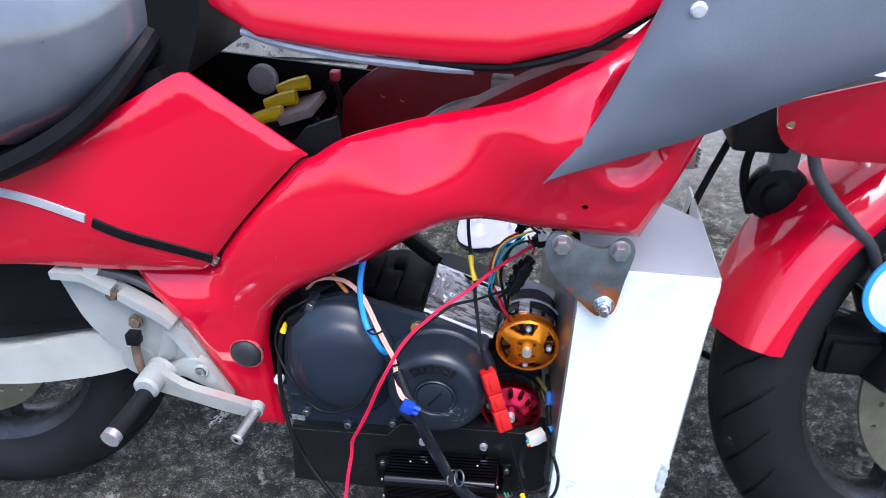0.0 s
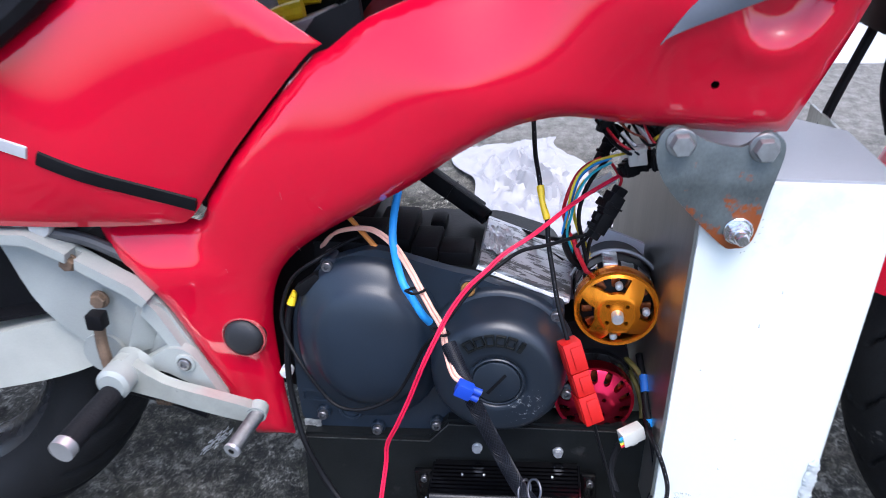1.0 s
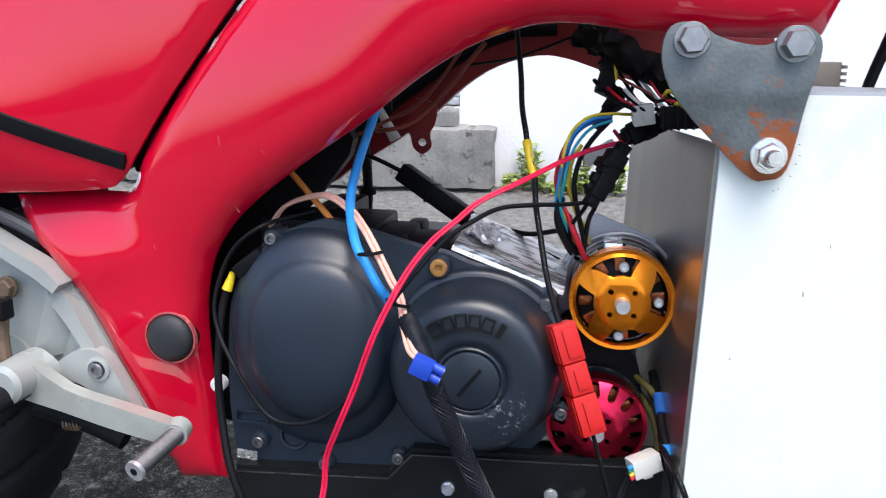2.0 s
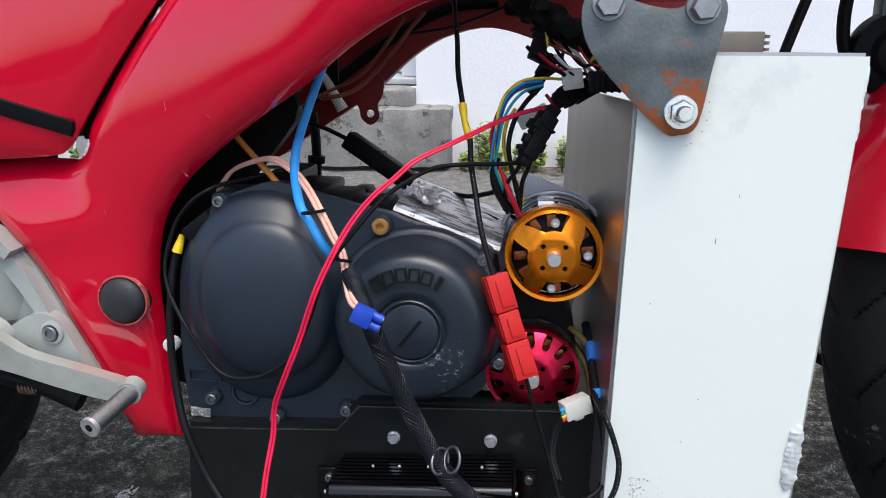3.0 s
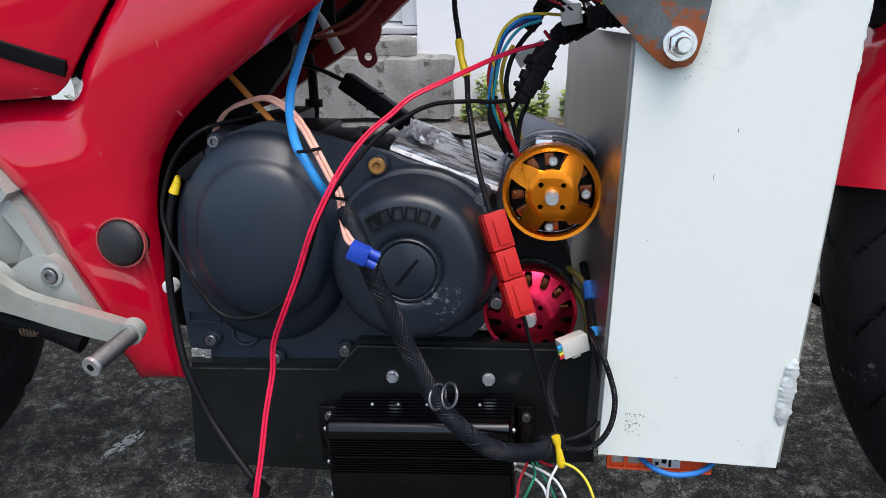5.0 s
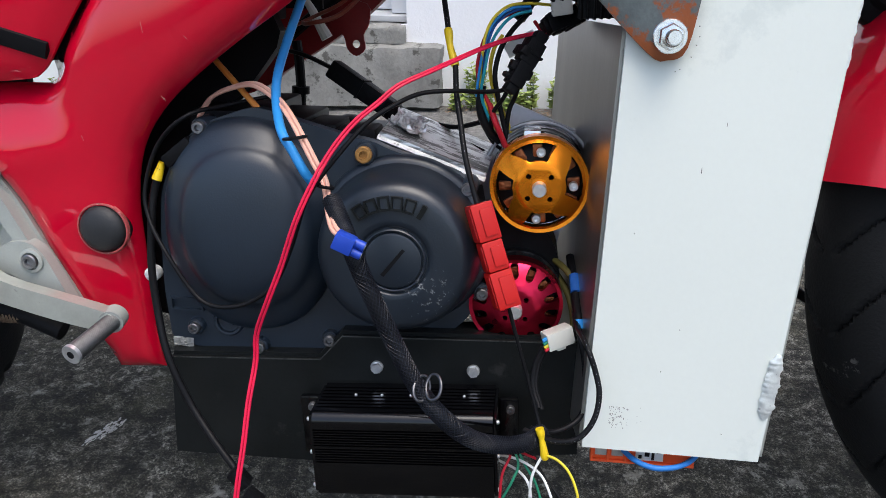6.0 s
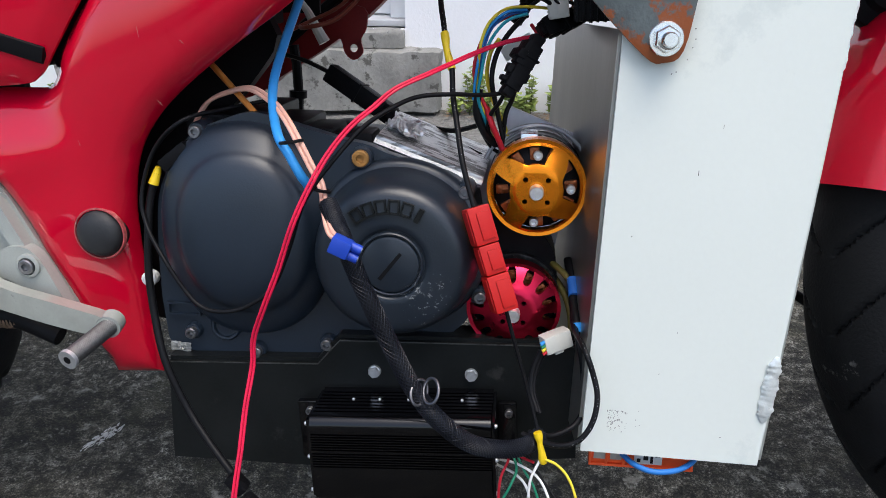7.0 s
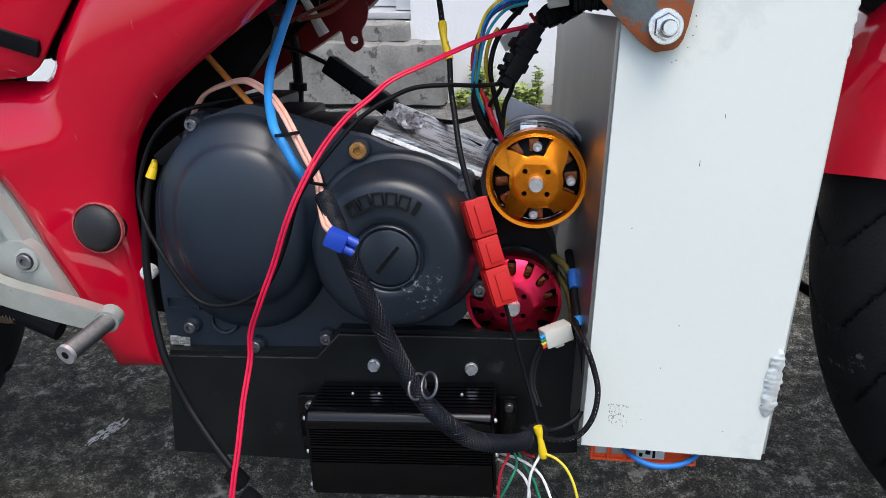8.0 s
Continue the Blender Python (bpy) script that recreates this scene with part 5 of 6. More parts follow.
# ---- rear: bracket, pedal, peg, swingarm ----
HEEL = [(-.559, .452, 1), (-.550, .463), (-.517, .464), (-.434, .417), (-.409, .394), (-.390, .360), (-.361, .306), (-.357, .292), (-.364, .284), (-.385, .303), (-.410, .315), (-.437, .322), (-.474, .332), (-.530, .378)]
heel = part("footrest_bracket", prism(smooth_line(HEEL, 4, True), -.106, -.098, .0012), CAST, bike, "silver-painted cast footrest bracket")
for top in ([(-.556, .466), (-.517, .4665), (-.482, .449), (-.484, .440), (-.519, .456), (-.555, .456)], [(-.474, .4445), (-.424, .418), (-.412, .405), (-.418, .398), (-.430, .408), (-.476, .4345)]):
    part("bracket_flange", prism(top, -.124, -.104, .0015), CAST, heel)
part("bracket_rim", prism(smooth_line([(-.425, .405, 1), (-.411, .393), (-.393, .359), (-.362, .302), (-.359, .290, 1), (-.365, .284, 1), (-.374, .300), (-.401, .350), (-.416, .375), (-.431, .393, 1)], 3, True), -.1175, -.104, .0018), CAST, heel)
part("bracket_web", slab([(-.424, -.118, .404), (-.446, -.118, .343), (-.428, -.104, .343), (-.408, -.104, .392)], .003), CAST, heel)
part("bracket_arm", prism(smooth_line([(-.440, .331, 1), (-.420, .343), (-.404, .3525), (-.388, .353), (-.377, .344), (-.366, .322), (-.354, .297, 1), (-.362, .296, 1), (-.374, .309), (-.394, .319), (-.412, .327), (-.437, .324, 1)], 3, True), -.1215, -.110, .0018), CAST, heel)
# added black sheet stands for the shade inside the bracket's opening
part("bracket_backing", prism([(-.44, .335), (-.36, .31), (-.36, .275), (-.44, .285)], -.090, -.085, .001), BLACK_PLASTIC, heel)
part("bracket_boss", lathe([(.0100, -.1215), (.0098, -.1235), (.0080, -.1245), (.0072, -.1245), (.0066, -.1225), (0, -.1225)], -.3865, .3385, 28), CAST, heel)
part("bracket_bolt", socket_bolt(-.3865, -.1224, .3385, .0062, .0045), bpy.data.materials["dull_bolt"], heel, "dull socket-head bolt")
for x, z in ((-.465, .398), (-.487, .436)):
    part("bracket_bolt", hex_bolt(x, -.1125, z, .013, .007, .009), RUSTY, heel, "rusty hexagon bolt")
PEDAL = mat("worn_alloy", (.54, .565, .51), .36, .6, .12, 60, .12, fine=300, spots=(.40, .41, .37), spot_at=.64, spot_scale=60)
pedal = part("brake_pedal", prism(smooth_line([(-0.452, 0.345), (-0.437, 0.352), (-0.402, 0.329), (-0.357, 0.317), (-0.318, 0.307), (-0.311, 0.301), (-0.319, 0.291), (-0.36, 0.298), (-0.405, 0.31), (-0.437, 0.318), (-0.452, 0.325)], 3, True), -.143, -.131, .002), PEDAL, bike, "worn silver brake pedal")
part("pedal_pivot", lathe([(.016, -.12), (.016, -.16), (.012, -.163), (0, -.163)], -.440, .336, 28), CAST, pedal)
tipv = [Vector((-.3130, -.134, .3000)), Vector((-.3240, -.180, .2900))]
bm = bmesh.new()
axis_t = tipv[1] - tipv[0]
side_t = axis_t.cross(Vector((0, 0, 1))).normalized()
up_t = side_t.cross(axis_t).normalized()
rows_t = []
for i in range(161):
    row_t = []
    for k in range(120):
        a = k * math.tau / 120
        u = i / 160
        cut_t = max(abs(math.cos(a * 13 + u * 50)), abs(math.cos(a * 13 - u * 50)))
        row_t.append(bm.verts.new(tipv[0] + axis_t * u + (side_t * math.cos(a) + up_t * math.sin(a)) * (.0070 - .0005 * max(0, (cut_t - .80) / .20))))
    rows_t.append(row_t)
for ra, rb in zip(rows_t, rows_t[1:]):
    for k in range(120):
        bm.faces.new((ra[k], ra[(k + 1) % 120], rb[(k + 1) % 120], rb[k]))
part("pedal_tip", bm, mat("knurled_steel", (.24, .24, .24), .34, .9, .2, 300, .1), pedal, "knurled steel toe piece", 180)
dd = (tipv[1] - tipv[0]).normalized()
part("tip_end", tube([tipv[1], tipv[1] + dd * .003], .0078, 24, straight=True), ZINC, pedal, "bright end cap")
part("tip_hole", tube([tipv[1] + dd * .0025, tipv[1] + dd * .0034], .003, 14, straight=True), BLACK_PLASTIC, pedal)
part("tip_collar", tube([tipv[0] + Vector((-.003, .004, 0)), tipv[0] + dd * .008], .0095, 20, straight=True), CAST, pedal)
peg = part("footpeg", tube([(-.438, -.135, .33), (-.452, -.222, .318)], .0108, 24, straight=True), mat("peg_rubber", (.009, .0095, .011), .6, 0, .3, 120, .4, spec=.15), bike, "black rubber footpeg")
part("peg_cap", tube([(-.452, -.222, .318), (-.4530, -.231, .317)], .0112, 24, straight=True), mat("peg_cap_alloy", (.7, .71, .71), .35, .8, .1, 60), peg, "bright alloy peg end")
part("peg_root", tube([(-.436, -.118, .333), (-.4385, -.137, .3297)], .018, 20, straight=True), CAST, peg)
SWING = mat("cream_cast_paint", (.45, .46, .405), .42, .1, .12, 22, .1, spots=(.3, .28, .22), spot_at=.68)
swing = part("swingarm", prism(smooth_line([(-.470, .374, 1), (-.476, .322, 1), (-.520, .300), (-.585, .279), (-.685, .258), (-.80, .256), (-.90, .262, 1), (-.90, .312, 1), (-.78, .308), (-.668, .320), (-.56, .352)], 3, True), -.095, -.055, .006), SWING, bike, "cream-silver painted box-section swingarm")
part("arm_shelf", slab([(-.475, -.092, .385), (-.70, -.092, .331), (-.70, -.060, .333), (-.475, -.060, .387)], .004), BLACK_PLASTIC, swing, "dark chain guard shelf")
part("swing_pivot", lathe([(.022, -.11), (.022, -.08), (0, -.08)], -.475, .335, 24), CAST, swing)
part("brake_rod", tube([(-.462, -.125, .386), (-.465, -.125, .36), (-.462, -.127, .335), (-.458, -.127, .315)], .0055, 10), RUSTY, bike, "rusty brake rod")
part("rod_clevis", block(-.471, -.455, -.134, -.12, .376, .392, .002), BLACK_PLASTIC, bike)
part("master_cylinder", tube([(-.455, -.105, .294), (-.41, -.106, .284), (-.378, -.107, .272)], .0085, 16), BLACK_PLASTIC, bike, "black brake cylinder under the pedal")
part("return_spring", tube([(-.43 + .0006 * k, -.108 + .006 * math.cos(k * 1.2), .284 + .006 * math.sin(k * 1.2)) for k in range(30)], .0012, 5, 2), RUSTY, bike, "return spring")
part("hugger", prism(smooth_line([(-.50, .44), (-.49, .36), (-.56, .352), (-.70, .34), (-.70, .44)], 3, True), -.07, .07, .01), BLACK_PLASTIC, bike, "black inner mudguard")
part("brake_fluid_cup", lathe([(.010, -.114), (.0105, -.112), (.0105, -.09), (0, -.09)], -.508, .470, 20), mat("cloudy_plastic", (.36, .37, .36), .4, 0, .1, 40), bike, "cloudy white fluid cup")
part("fluid_hose", tube([(-.505, -.105, .462), (-.47, -.10, .452), (-.43, -.095, .43)], .006, 10), bpy.data.materials["hose_rubber"], bike)
part("side_stand", tube([(-.30, .12, .26), (-.33, .22, .10), (-.345, .262, -.032)], .011, 12), BLACK_PLASTIC, bike, "black side stand")


# ---- cables ----
def wire_mat(name, colour, rough=.4):
    return mat(name, colour, rough, 0, .12, 60, .03, spec=.3 if max(colour) > .02 else .14)


W_PINK, W_BLUE, W_SALMON = wire_mat("pink_red_insulation", (.68, .012, .06)), wire_mat("blue_insulation", (.03, .28, .68)), wire_mat("salmon_insulation", (.78, .42, .32))
W_ORANGE, W_BLACK, W_TEAL = wire_mat("orange_insulation", (.55, .2, .04)), wire_mat("black_insulation", (.007, .007, .008), .4), wire_mat("teal_insulation", (.02, .3, .38))
W_YELLOW, W_RED, W_WHITE, W_GREEN = wire_mat("yellow_insulation", (.7, .55, .04)), wire_mat("red_insulation", (.5, .015, .03)), wire_mat("white_insulation", (.78, .78, .76)), wire_mat("green_insulation", (.02, .22, .12))
PRINT = mat("faded_print", (.30, .31, .32), .6, 0, .2, 200)
W_OLIVE = wire_mat("olive_sleeve", (.10, .085, .02), .5)
W_DEEP = wire_mat("deep_blue_insulation", (.02, .12, .42))
W_BROWN = wire_mat("brown_red_insulation", (.22, .05, .03))
SHRINK = mat("black_heatshrink", (.005, .005, .006), .5, 0, .3, 60, .3, spec=.15)
PALE = mat("translucent_nylon", (.55, .55, .50), .4, 0, .06, 50)


def cable(name, label, points, radius, material, n=10, group="", flat=1.0):
    ob = part(name, tube(points, radius, n, 8, flat=flat), material, None, "", 60)
    ob.matrix_world = BIKE
    return tagged(ob, label, "cable", group)


def crimp(points, radii, n=14):
    """A pinched crimp sleeve: a tube whose radius changes along it."""
    bm = tube(points, 1.0, n, 1, straight=True)
    bm.verts.ensure_lookup_table()
    for i, p in enumerate(points):
        for v in list(bm.verts)[i * n:(i + 1) * n]:
            v.co = Vector(p) + (v.co - Vector(p)) * radii[i]
    return bm


def printing(ob, points, radius, first, last, count):
    """A row of unreadable print on a cable: short pale bars along the side that faces out."""
    line_p = [Vector(p) for p in smooth_line(points, 24)]
    bm = bmesh.new()
    n = len(line_p)
    r = random.Random(count)
    for k in range(count):
        if r.random() < .3:
            continue
        i = int((first + (last - first) * (k + r.uniform(-.3, .3)) / count) * (n - 2))
        d = (line_p[i + 1] - line_p[i]).normalized()
        out = (Vector((.15, -1, .1)) - d * d.y * -1).normalized()
        c = line_p[i] + out * radius
        tube([c - d * .0004, c + d * r.uniform(.0001, .0007)], .00013, 5, bm=bm, straight=True)
    tagged(part("printing", bm, PRINT, ob, "faint white cable printing"), kind="stuff")


def beside(points, dx, dy, dz):
    return [(x + dx, y + dy, z + dz) for x, y, z in points]


PINK = [(.009, -.06, .520), (-.016, -.09, .516), (-.035, -.11, .510), (-.052, -.13, .503), (-.066, -.145, .497), (-.086, -.16, .488), (-.099, -.168, .477), (-.113, -.176, .465), (-.126, -.185, .448),
        (-.137, -.195, .427), (-.147, -.2, .404), (-.158, -.2, .373), (-.169, -.2, .346), (-.179, -.195, .321), (-.181, -.195, .3), (-.184, -.205, .274), (-.186, -.215, .245), (-.189, -.225, .214), (-.196, -.24, .14), (-.205, -.27, .05), (-.22, -.31, -.03)]
pink = cable("power_cable", "pink-red twin cable hanging in front of the engine", beside(PINK, -.0008, 0, .0004), .00100, W_PINK)
part("second_core", tube(beside(PINK, .0011, .0005, -.0004), .00100, 10), W_PINK, pink)
TOPC = [(-.075, -.03, .60), (-.069, -.06, .568), (-.066, -.08, .544), (-.062, -.095, .528), (-.06, -.1, .518), (-.058, -.106, .51), (-.054, -.112, .499), (-.052, -.12, .48), (-.048, -.13, .462), (-.042, -.145, .437), (-.033, -.155, .410)]
feed = cable("power_cable", "black power cable with a yellow sleeve", TOPC, .0020, W_BLACK)
printing(feed, TOPC, .0020, .06, .42, 16)
printing(feed, TOPC, .0020, .66, .95, 14)
part("sleeve", crimp(smooth_line([(-.0608, -.0990, .5215), (-.0597, -.1020, .5170), (-.0585, -.1055, .5105), (-.0562, -.1090, .5040), (-.0538, -.1122, .4975)], 3), [.0030, .0031, .0031, .0030, .0028, .0025, .0024, .0025, .0026, .0028, .0029, .0030, .0028]), YELLOW, feed, "yellow crimp sleeve")
AND = [Vector((-.0325, -.157, .4105)), Vector((-.0085, -.171, .341))]
ad = (AND[1] - AND[0]).normalized()
aside = ad.cross(Vector((0, 1, 0))).normalized()
afront = aside.cross(ad).normalized()
frame_m = Matrix((aside, afront, ad)).transposed().to_4x4()
RCONN = mat("red_connector_plastic", (.46, .008, .006), .42, 0, .06, 60, spec=.3)
for k, (a, b, w) in enumerate(((0, .026, .0080), (.0265, .047, .0074), (.0475, .0735, .0080))):
    bm = block(-w, w, -.0085, .0085, a, b, .0012)
    block(-w * .35, w * .75, -.0098, -.0082, a + .004, b - .003, .0005, None, bm)
    block(-w * 1.08, -w * .92, -.006, .006, a + .002, b - .002, .0004, None, bm)
    bm.transform(Matrix.Translation(AND[0]) @ frame_m @ Matrix.Rotation(radians(22), 4, "Z"))
    part("connector_body", bm, RCONN, feed, "red plastic power connector")
thin = cable("power_cable", "thin black cable below the red connector", [(-.0085, -.170, .343), (-.001, -.17, .317), (.008, -.17, .287), (.017, -.175, .257), (.02, -.185, .246)], .0014, W_BLACK)
part("sleeve", crimp(smooth_line([(.0172, -.189, .2605), (.0185, -.1895, .256), (.0195, -.19, .252), (.0212, -.191, .244), (.0225, -.191, .238)], 3), [.0030, .0031, .0030, .0028, .0024, .0022, .0022, .0023, .0025, .0028, .0030, .0030, .0024]), YELLOW, thin, "yellow crimp sleeve")
cable("power_cable", "thick blue cable over the engine cover", [(-.172, -.05, .56), (-.177, -.07, .534), (-.181, -.09, .51), (-.183, -.11, .487), (-.18, -.125, .469), (-.169, -.15, .453), (-.160, -.156, .441), (-.152, -.158, .428), (-.147, -.153, .418)], .0034, W_BLUE, 14)
SAL = [(-.262, -.08, .44), (-.254, -.09, .452), (-.242, -.095, .466), (-.224, -.1, .474), (-.203, -.11, .478), (-.184, -.12, .47), (-.169, -.14, .462), (-.156, -.158, .451), (-.145, -.165, .434), (-.137, -.17, .422), (-.131, -.185, .408), (-.124, -.2, .399), (-.115, -.208, .396)]
sal = cable("speaker_cable", "salmon twin cable ending in a blue connector", beside(SAL, .0012, 0, .0012), .00155, W_SALMON)
part("second_core", tube(beside(SAL, .0036, 0, .0029), .00155, 10), W_SALMON, sal)
part("cable_tie", tube([(-.1655, -.158, .4495), (-.157, -.166, .4515), (-.149, -.160, .4525), (-.157, -.153, .450), (-.1655, -.158, .4495)], .0012, 6), W_BLACK, sal, "black cable tie")
part("cable_tie", tube([(-.143, -.172, .424), (-.135, -.181, .4235), (-.128, -.174, .421), (-.136, -.168, .4225), (-.143, -.172, .424)], .0012, 6), W_BLACK, sal, "black cable tie")
BCONN = mat("blue_connector_plastic", (.012, .055, .42), .4, 0, .06, 60)
turn = Matrix.Translation((-.1095, -.213, .395)) @ Matrix.Rotation(radians(24), 4, "Y")
bm = block(-.0092, .0040, -.0052, .0052, -.0057, .0057, .0013, turn)
for s in (-.0032, .0032):
    b2 = tube([(.003, 0, s), (.0102, 0, s)], .0031, 16, straight=True)
    b2.transform(turn)
    join(bm, b2)
part("plug", bm, BCONN, sal, "blue two-pole battery plug")
for s in (-.0032, .0032):
    b2 = tube([(.0099, 0, s), (.0106, 0, s)], .0020, 12, straight=True)
    b2.transform(turn)
    part("plug_socket", b2, mat("socket_hole", (.25, .27, .3), .4, .6, .2, 60) if s < 0 else bpy.data.materials["socket_hole"], sal)
cable("power_cable", "orange-brown cable passing behind the blue one", [(-.26, -.06, .505), (-.241, -.08, .494), (-.211, -.1, .471), (-.182, -.115, .447)], .0024, W_ORANGE)

# braided sleeve: a dark core with crossing threads
BRAID = [(-.128, -.18, .415), (-.118, -.193, .402), (-.112, -.2, .392), (-.102, -.202, .368), (-.084, -.203, .329), (-.066, -.207, .296), (-.048, -.212, .277), (-.029, -.209, .261), (-.01, -.2, .252), (.008, -.19, .249), (.02, -.175, .25)]
braid = cable("braided_cable", "thick black cable in a braided sleeve", BRAID, .0058, W_BLACK, 16)
line = [Vector(p) for p in smooth_line(BRAID, 24)]
threads = bmesh.new()
for hand in (1, -1):
    for s in range(14):
        side_v, pts = None, []
        for i, p in enumerate(line):
            d = (line[min(i + 1, len(line) - 1)] - line[max(i - 1, 0)]).normalized()
            side_v = d.cross(Vector((0, 1, 0))) if side_v is None else side_v
            side_v = (side_v - d * side_v.dot(d)).normalized()
            up = d.cross(side_v)
            a = hand * i * .21 + s * math.tau / 14
            pts.append(p + (side_v * math.cos(a) + up * math.sin(a)) * .0060)
        tube(pts, .00034, 4, straight=True, bm=threads)
tagged(part("braid", threads, mat("braid_thread", (.0070, .0085, .0140), .42, 0, .3, 200, spec=.30), braid, "woven black nylon braid"), kind="stuff")
for c, spin, lean in (((-.0625, -.210, .2965), 35, 20), ((-.0545, -.211, .2985), -25, -15)):
    turn_r = Matrix.Rotation(radians(spin), 3, "Y") @ Matrix.Rotation(radians(lean), 3, "Z")
    ring_pts = [Vector(c) + turn_r @ Vector((.0060 * math.cos(radians(a)), .0066 * math.sin(radians(a)), .0058 * math.sin(radians(a)))) for a in range(0, 361, 15)]
    part("metal_ring", tube(ring_pts, .0011, 8, 2), bpy.data.materials.get("ring_steel") or mat("ring_steel", (.13, .13, .14), .4, 1, .1, 60), braid, "bright metal ring round the sleeve")
cable("loop_cable", "thin black cable looped over the engine cover", [(-.010, -.095, .487), (-.018, -.1, .481), (-.034, -.11, .48), (-.052, -.128, .482), (-.074, -.14, .481), (-.091, -.155, .474), (-.108, -.165, .462), (-.125, -.178, .442), (-.139, -.182, .423), (-.149, -.174, .406), (-.162, -.162, .374), (-.177, -.156, .344),
      (-.196, -.153, .328), (-.214, -.153, .322), (-.232, -.151, .323), (-.246, -.148, .334), (-.264, -.144, .36), (-.281, -.130, .38), (-.285, -.124, .402), (-.273, -.122, .435), (-.247, -.127, .458), (-.227, -.1, .463), (-.20, -.08, .468)], .0016, W_BLACK)
leftc = cable("battery_lead", "black cable with a yellow terminal running down the plate", [(-.274, -.119, .417), (-.28, -.121, .398), (-.282, -.125, .377), (-.283, -.13, .342), (-.279, -.135, .307), (-.269, -.145, .274), (-.253, -.15, .239), (-.233, -.16, .216), (-.212, -.17, .196)], .0030, W_BLACK)
part("terminal_boot", tube([(-.2725, -.119, .4215), (-.2742, -.119, .4165), (-.2770, -.1205, .4085)], (.0022, .0040), 12), YELLOW, leftc, "yellow terminal boot")
part("plug", block(-.0085, .0085, -.006, .006, -.005, .005, .002, Matrix.Translation((-.2065, -.174, .1905)) @ Matrix.Rotation(radians(48), 4, "Y")), SHRINK, leftc, "black taped plug")
part("plug", block(-.0075, .0075, -.005, .005, -.0042, .0042, .002, Matrix.Translation((-.194, -.180, .1785)) @ Matrix.Rotation(radians(40), 4, "Y")), SHRINK, leftc)
part("lead_tail", tube([(-.191, -.182, .176), (-.175, -.19, .163), (-.160, -.20, .14), (-.15, -.21, .10), (-.15, -.22, .02)], .0026, 10), W_BLACK, leftc)

# the wiring loom by the upper motor
G = "loom wires by the motor"
cable("loom_wire", "yellow loom wire arching over the motor", [(.012, -.06, .539), (-.005, -.075, .54), (-.019, -.085, .538), (-.029, -.09, .53), (-.034, -.095, .519), (-.036, -.095, .506), (-.037, -.09, .481), (-.029, -.085, .458), (-.019, -.08, .438)], .0011, W_YELLOW, 8, G)
cable("loom_wire", "deep blue loom wire beside the motor", [(-.003, -.07, .537), (-.017, -.08, .534), (-.028, -.085, .525), (-.033, -.09, .511), (-.036, -.09, .493), (-.038, -.085, .474), (-.031, -.08, .451)], .0011, W_DEEP, 8, G)
cable("loom_wire", "teal loom wire beside the motor", [(-.003, -.075, .535), (-.016, -.085, .531), (-.025, -.09, .522), (-.031, -.096, .51), (-.034, -.097, .494), (-.036, -.092, .475), (-.028, -.085, .452)], .0012, W_TEAL, 8, G)
cable("loom_wire", "bright blue loom wire beside the motor", [(-.004, -.073, .538), (-.018, -.084, .536), (-.0295, -.089, .526), (-.035, -.094, .511), (-.038, -.094, .493), (-.040, -.088, .474)], .0011, W_BLUE, 8, G)
cable("loom_wire", "red loom wire beside the motor", [(-.011, -.066, .536), (-.025, -.072, .529), (-.033, -.08, .52), (-.038, -.085, .507), (-.04, -.085, .493), (-.036, -.087, .479), (-.027, -.088, .462), (-.019, -.088, .441)], .0016, W_RED, 8, G)
cable("loom_wire", "red loom wire beside the motor", [(-.030, -.085, .468), (-.026, -.092, .458), (-.021, -.09, .447), (-.017, -.085, .437)], .0022, W_RED, 8, G)
cable("loom_wire", "yellow loom wire beside the black tape", [(-.023, -.07, .517), (-.029, -.075, .507), (-.031, -.075, .49), (-.026, -.075, .472), (-.018, -.075, .457), (-.014, -.075, .446)], .0015, W_YELLOW, 8, G)
cable("loom_wire", "thick black loom wire beside the motor", [(-.005, -.06, .533), (-.016, -.07, .521), (-.024, -.08, .507), (-.027, -.085, .489), (-.023, -.085, .469), (-.017, -.085, .446)], .0019, W_BLACK, 10, G)
cable("loom_wire", "black loom wire beside the motor", [(-.014, -.1, .487), (-.02, -.095, .474), (-.027, -.09, .463), (-.028, -.085, .45), (-.019, -.08, .438)], .0016, W_BLACK, 8, G)
cable("loom_wire", "black loom wire beside the motor", [(-.009, -.09, .484), (-.012, -.08, .473), (-.016, -.08, .462), (-.018, -.08, .438)], .0018, W_BLACK, 8, G)
cable("loom_wire", "black loom wire beside the motor", [(-.036, -.088, .482), (-.037, -.088, .465), (-.031, -.086, .45), (-.022, -.08, .440)], .0032, W_BLACK, 8, G)
cable("loom_wire", "black loom wire beside the motor", [(-.034, -.07, .462), (-.034, -.075, .450), (-.026, -.075, .437), (-.016, -.07, .430)], .0014, W_BLACK, 8, G)


def clump(name, label, points, radius, material, seed, lump=.22):
    """Taped-up wiring: an uneven tube."""
    bm = tube(points, radius, 14, 9)
    for v in bm.verts:
        v.co += noise.noise_vector(v.co * 160 + Vector((seed, 0, 0))) * (radius if not isinstance(radius, tuple) else radius[0]) * lump
    ob = part(name, bm, material, None, "", 50)
    ob.matrix_world = BIKE
    return tagged(ob, label, "wiring")


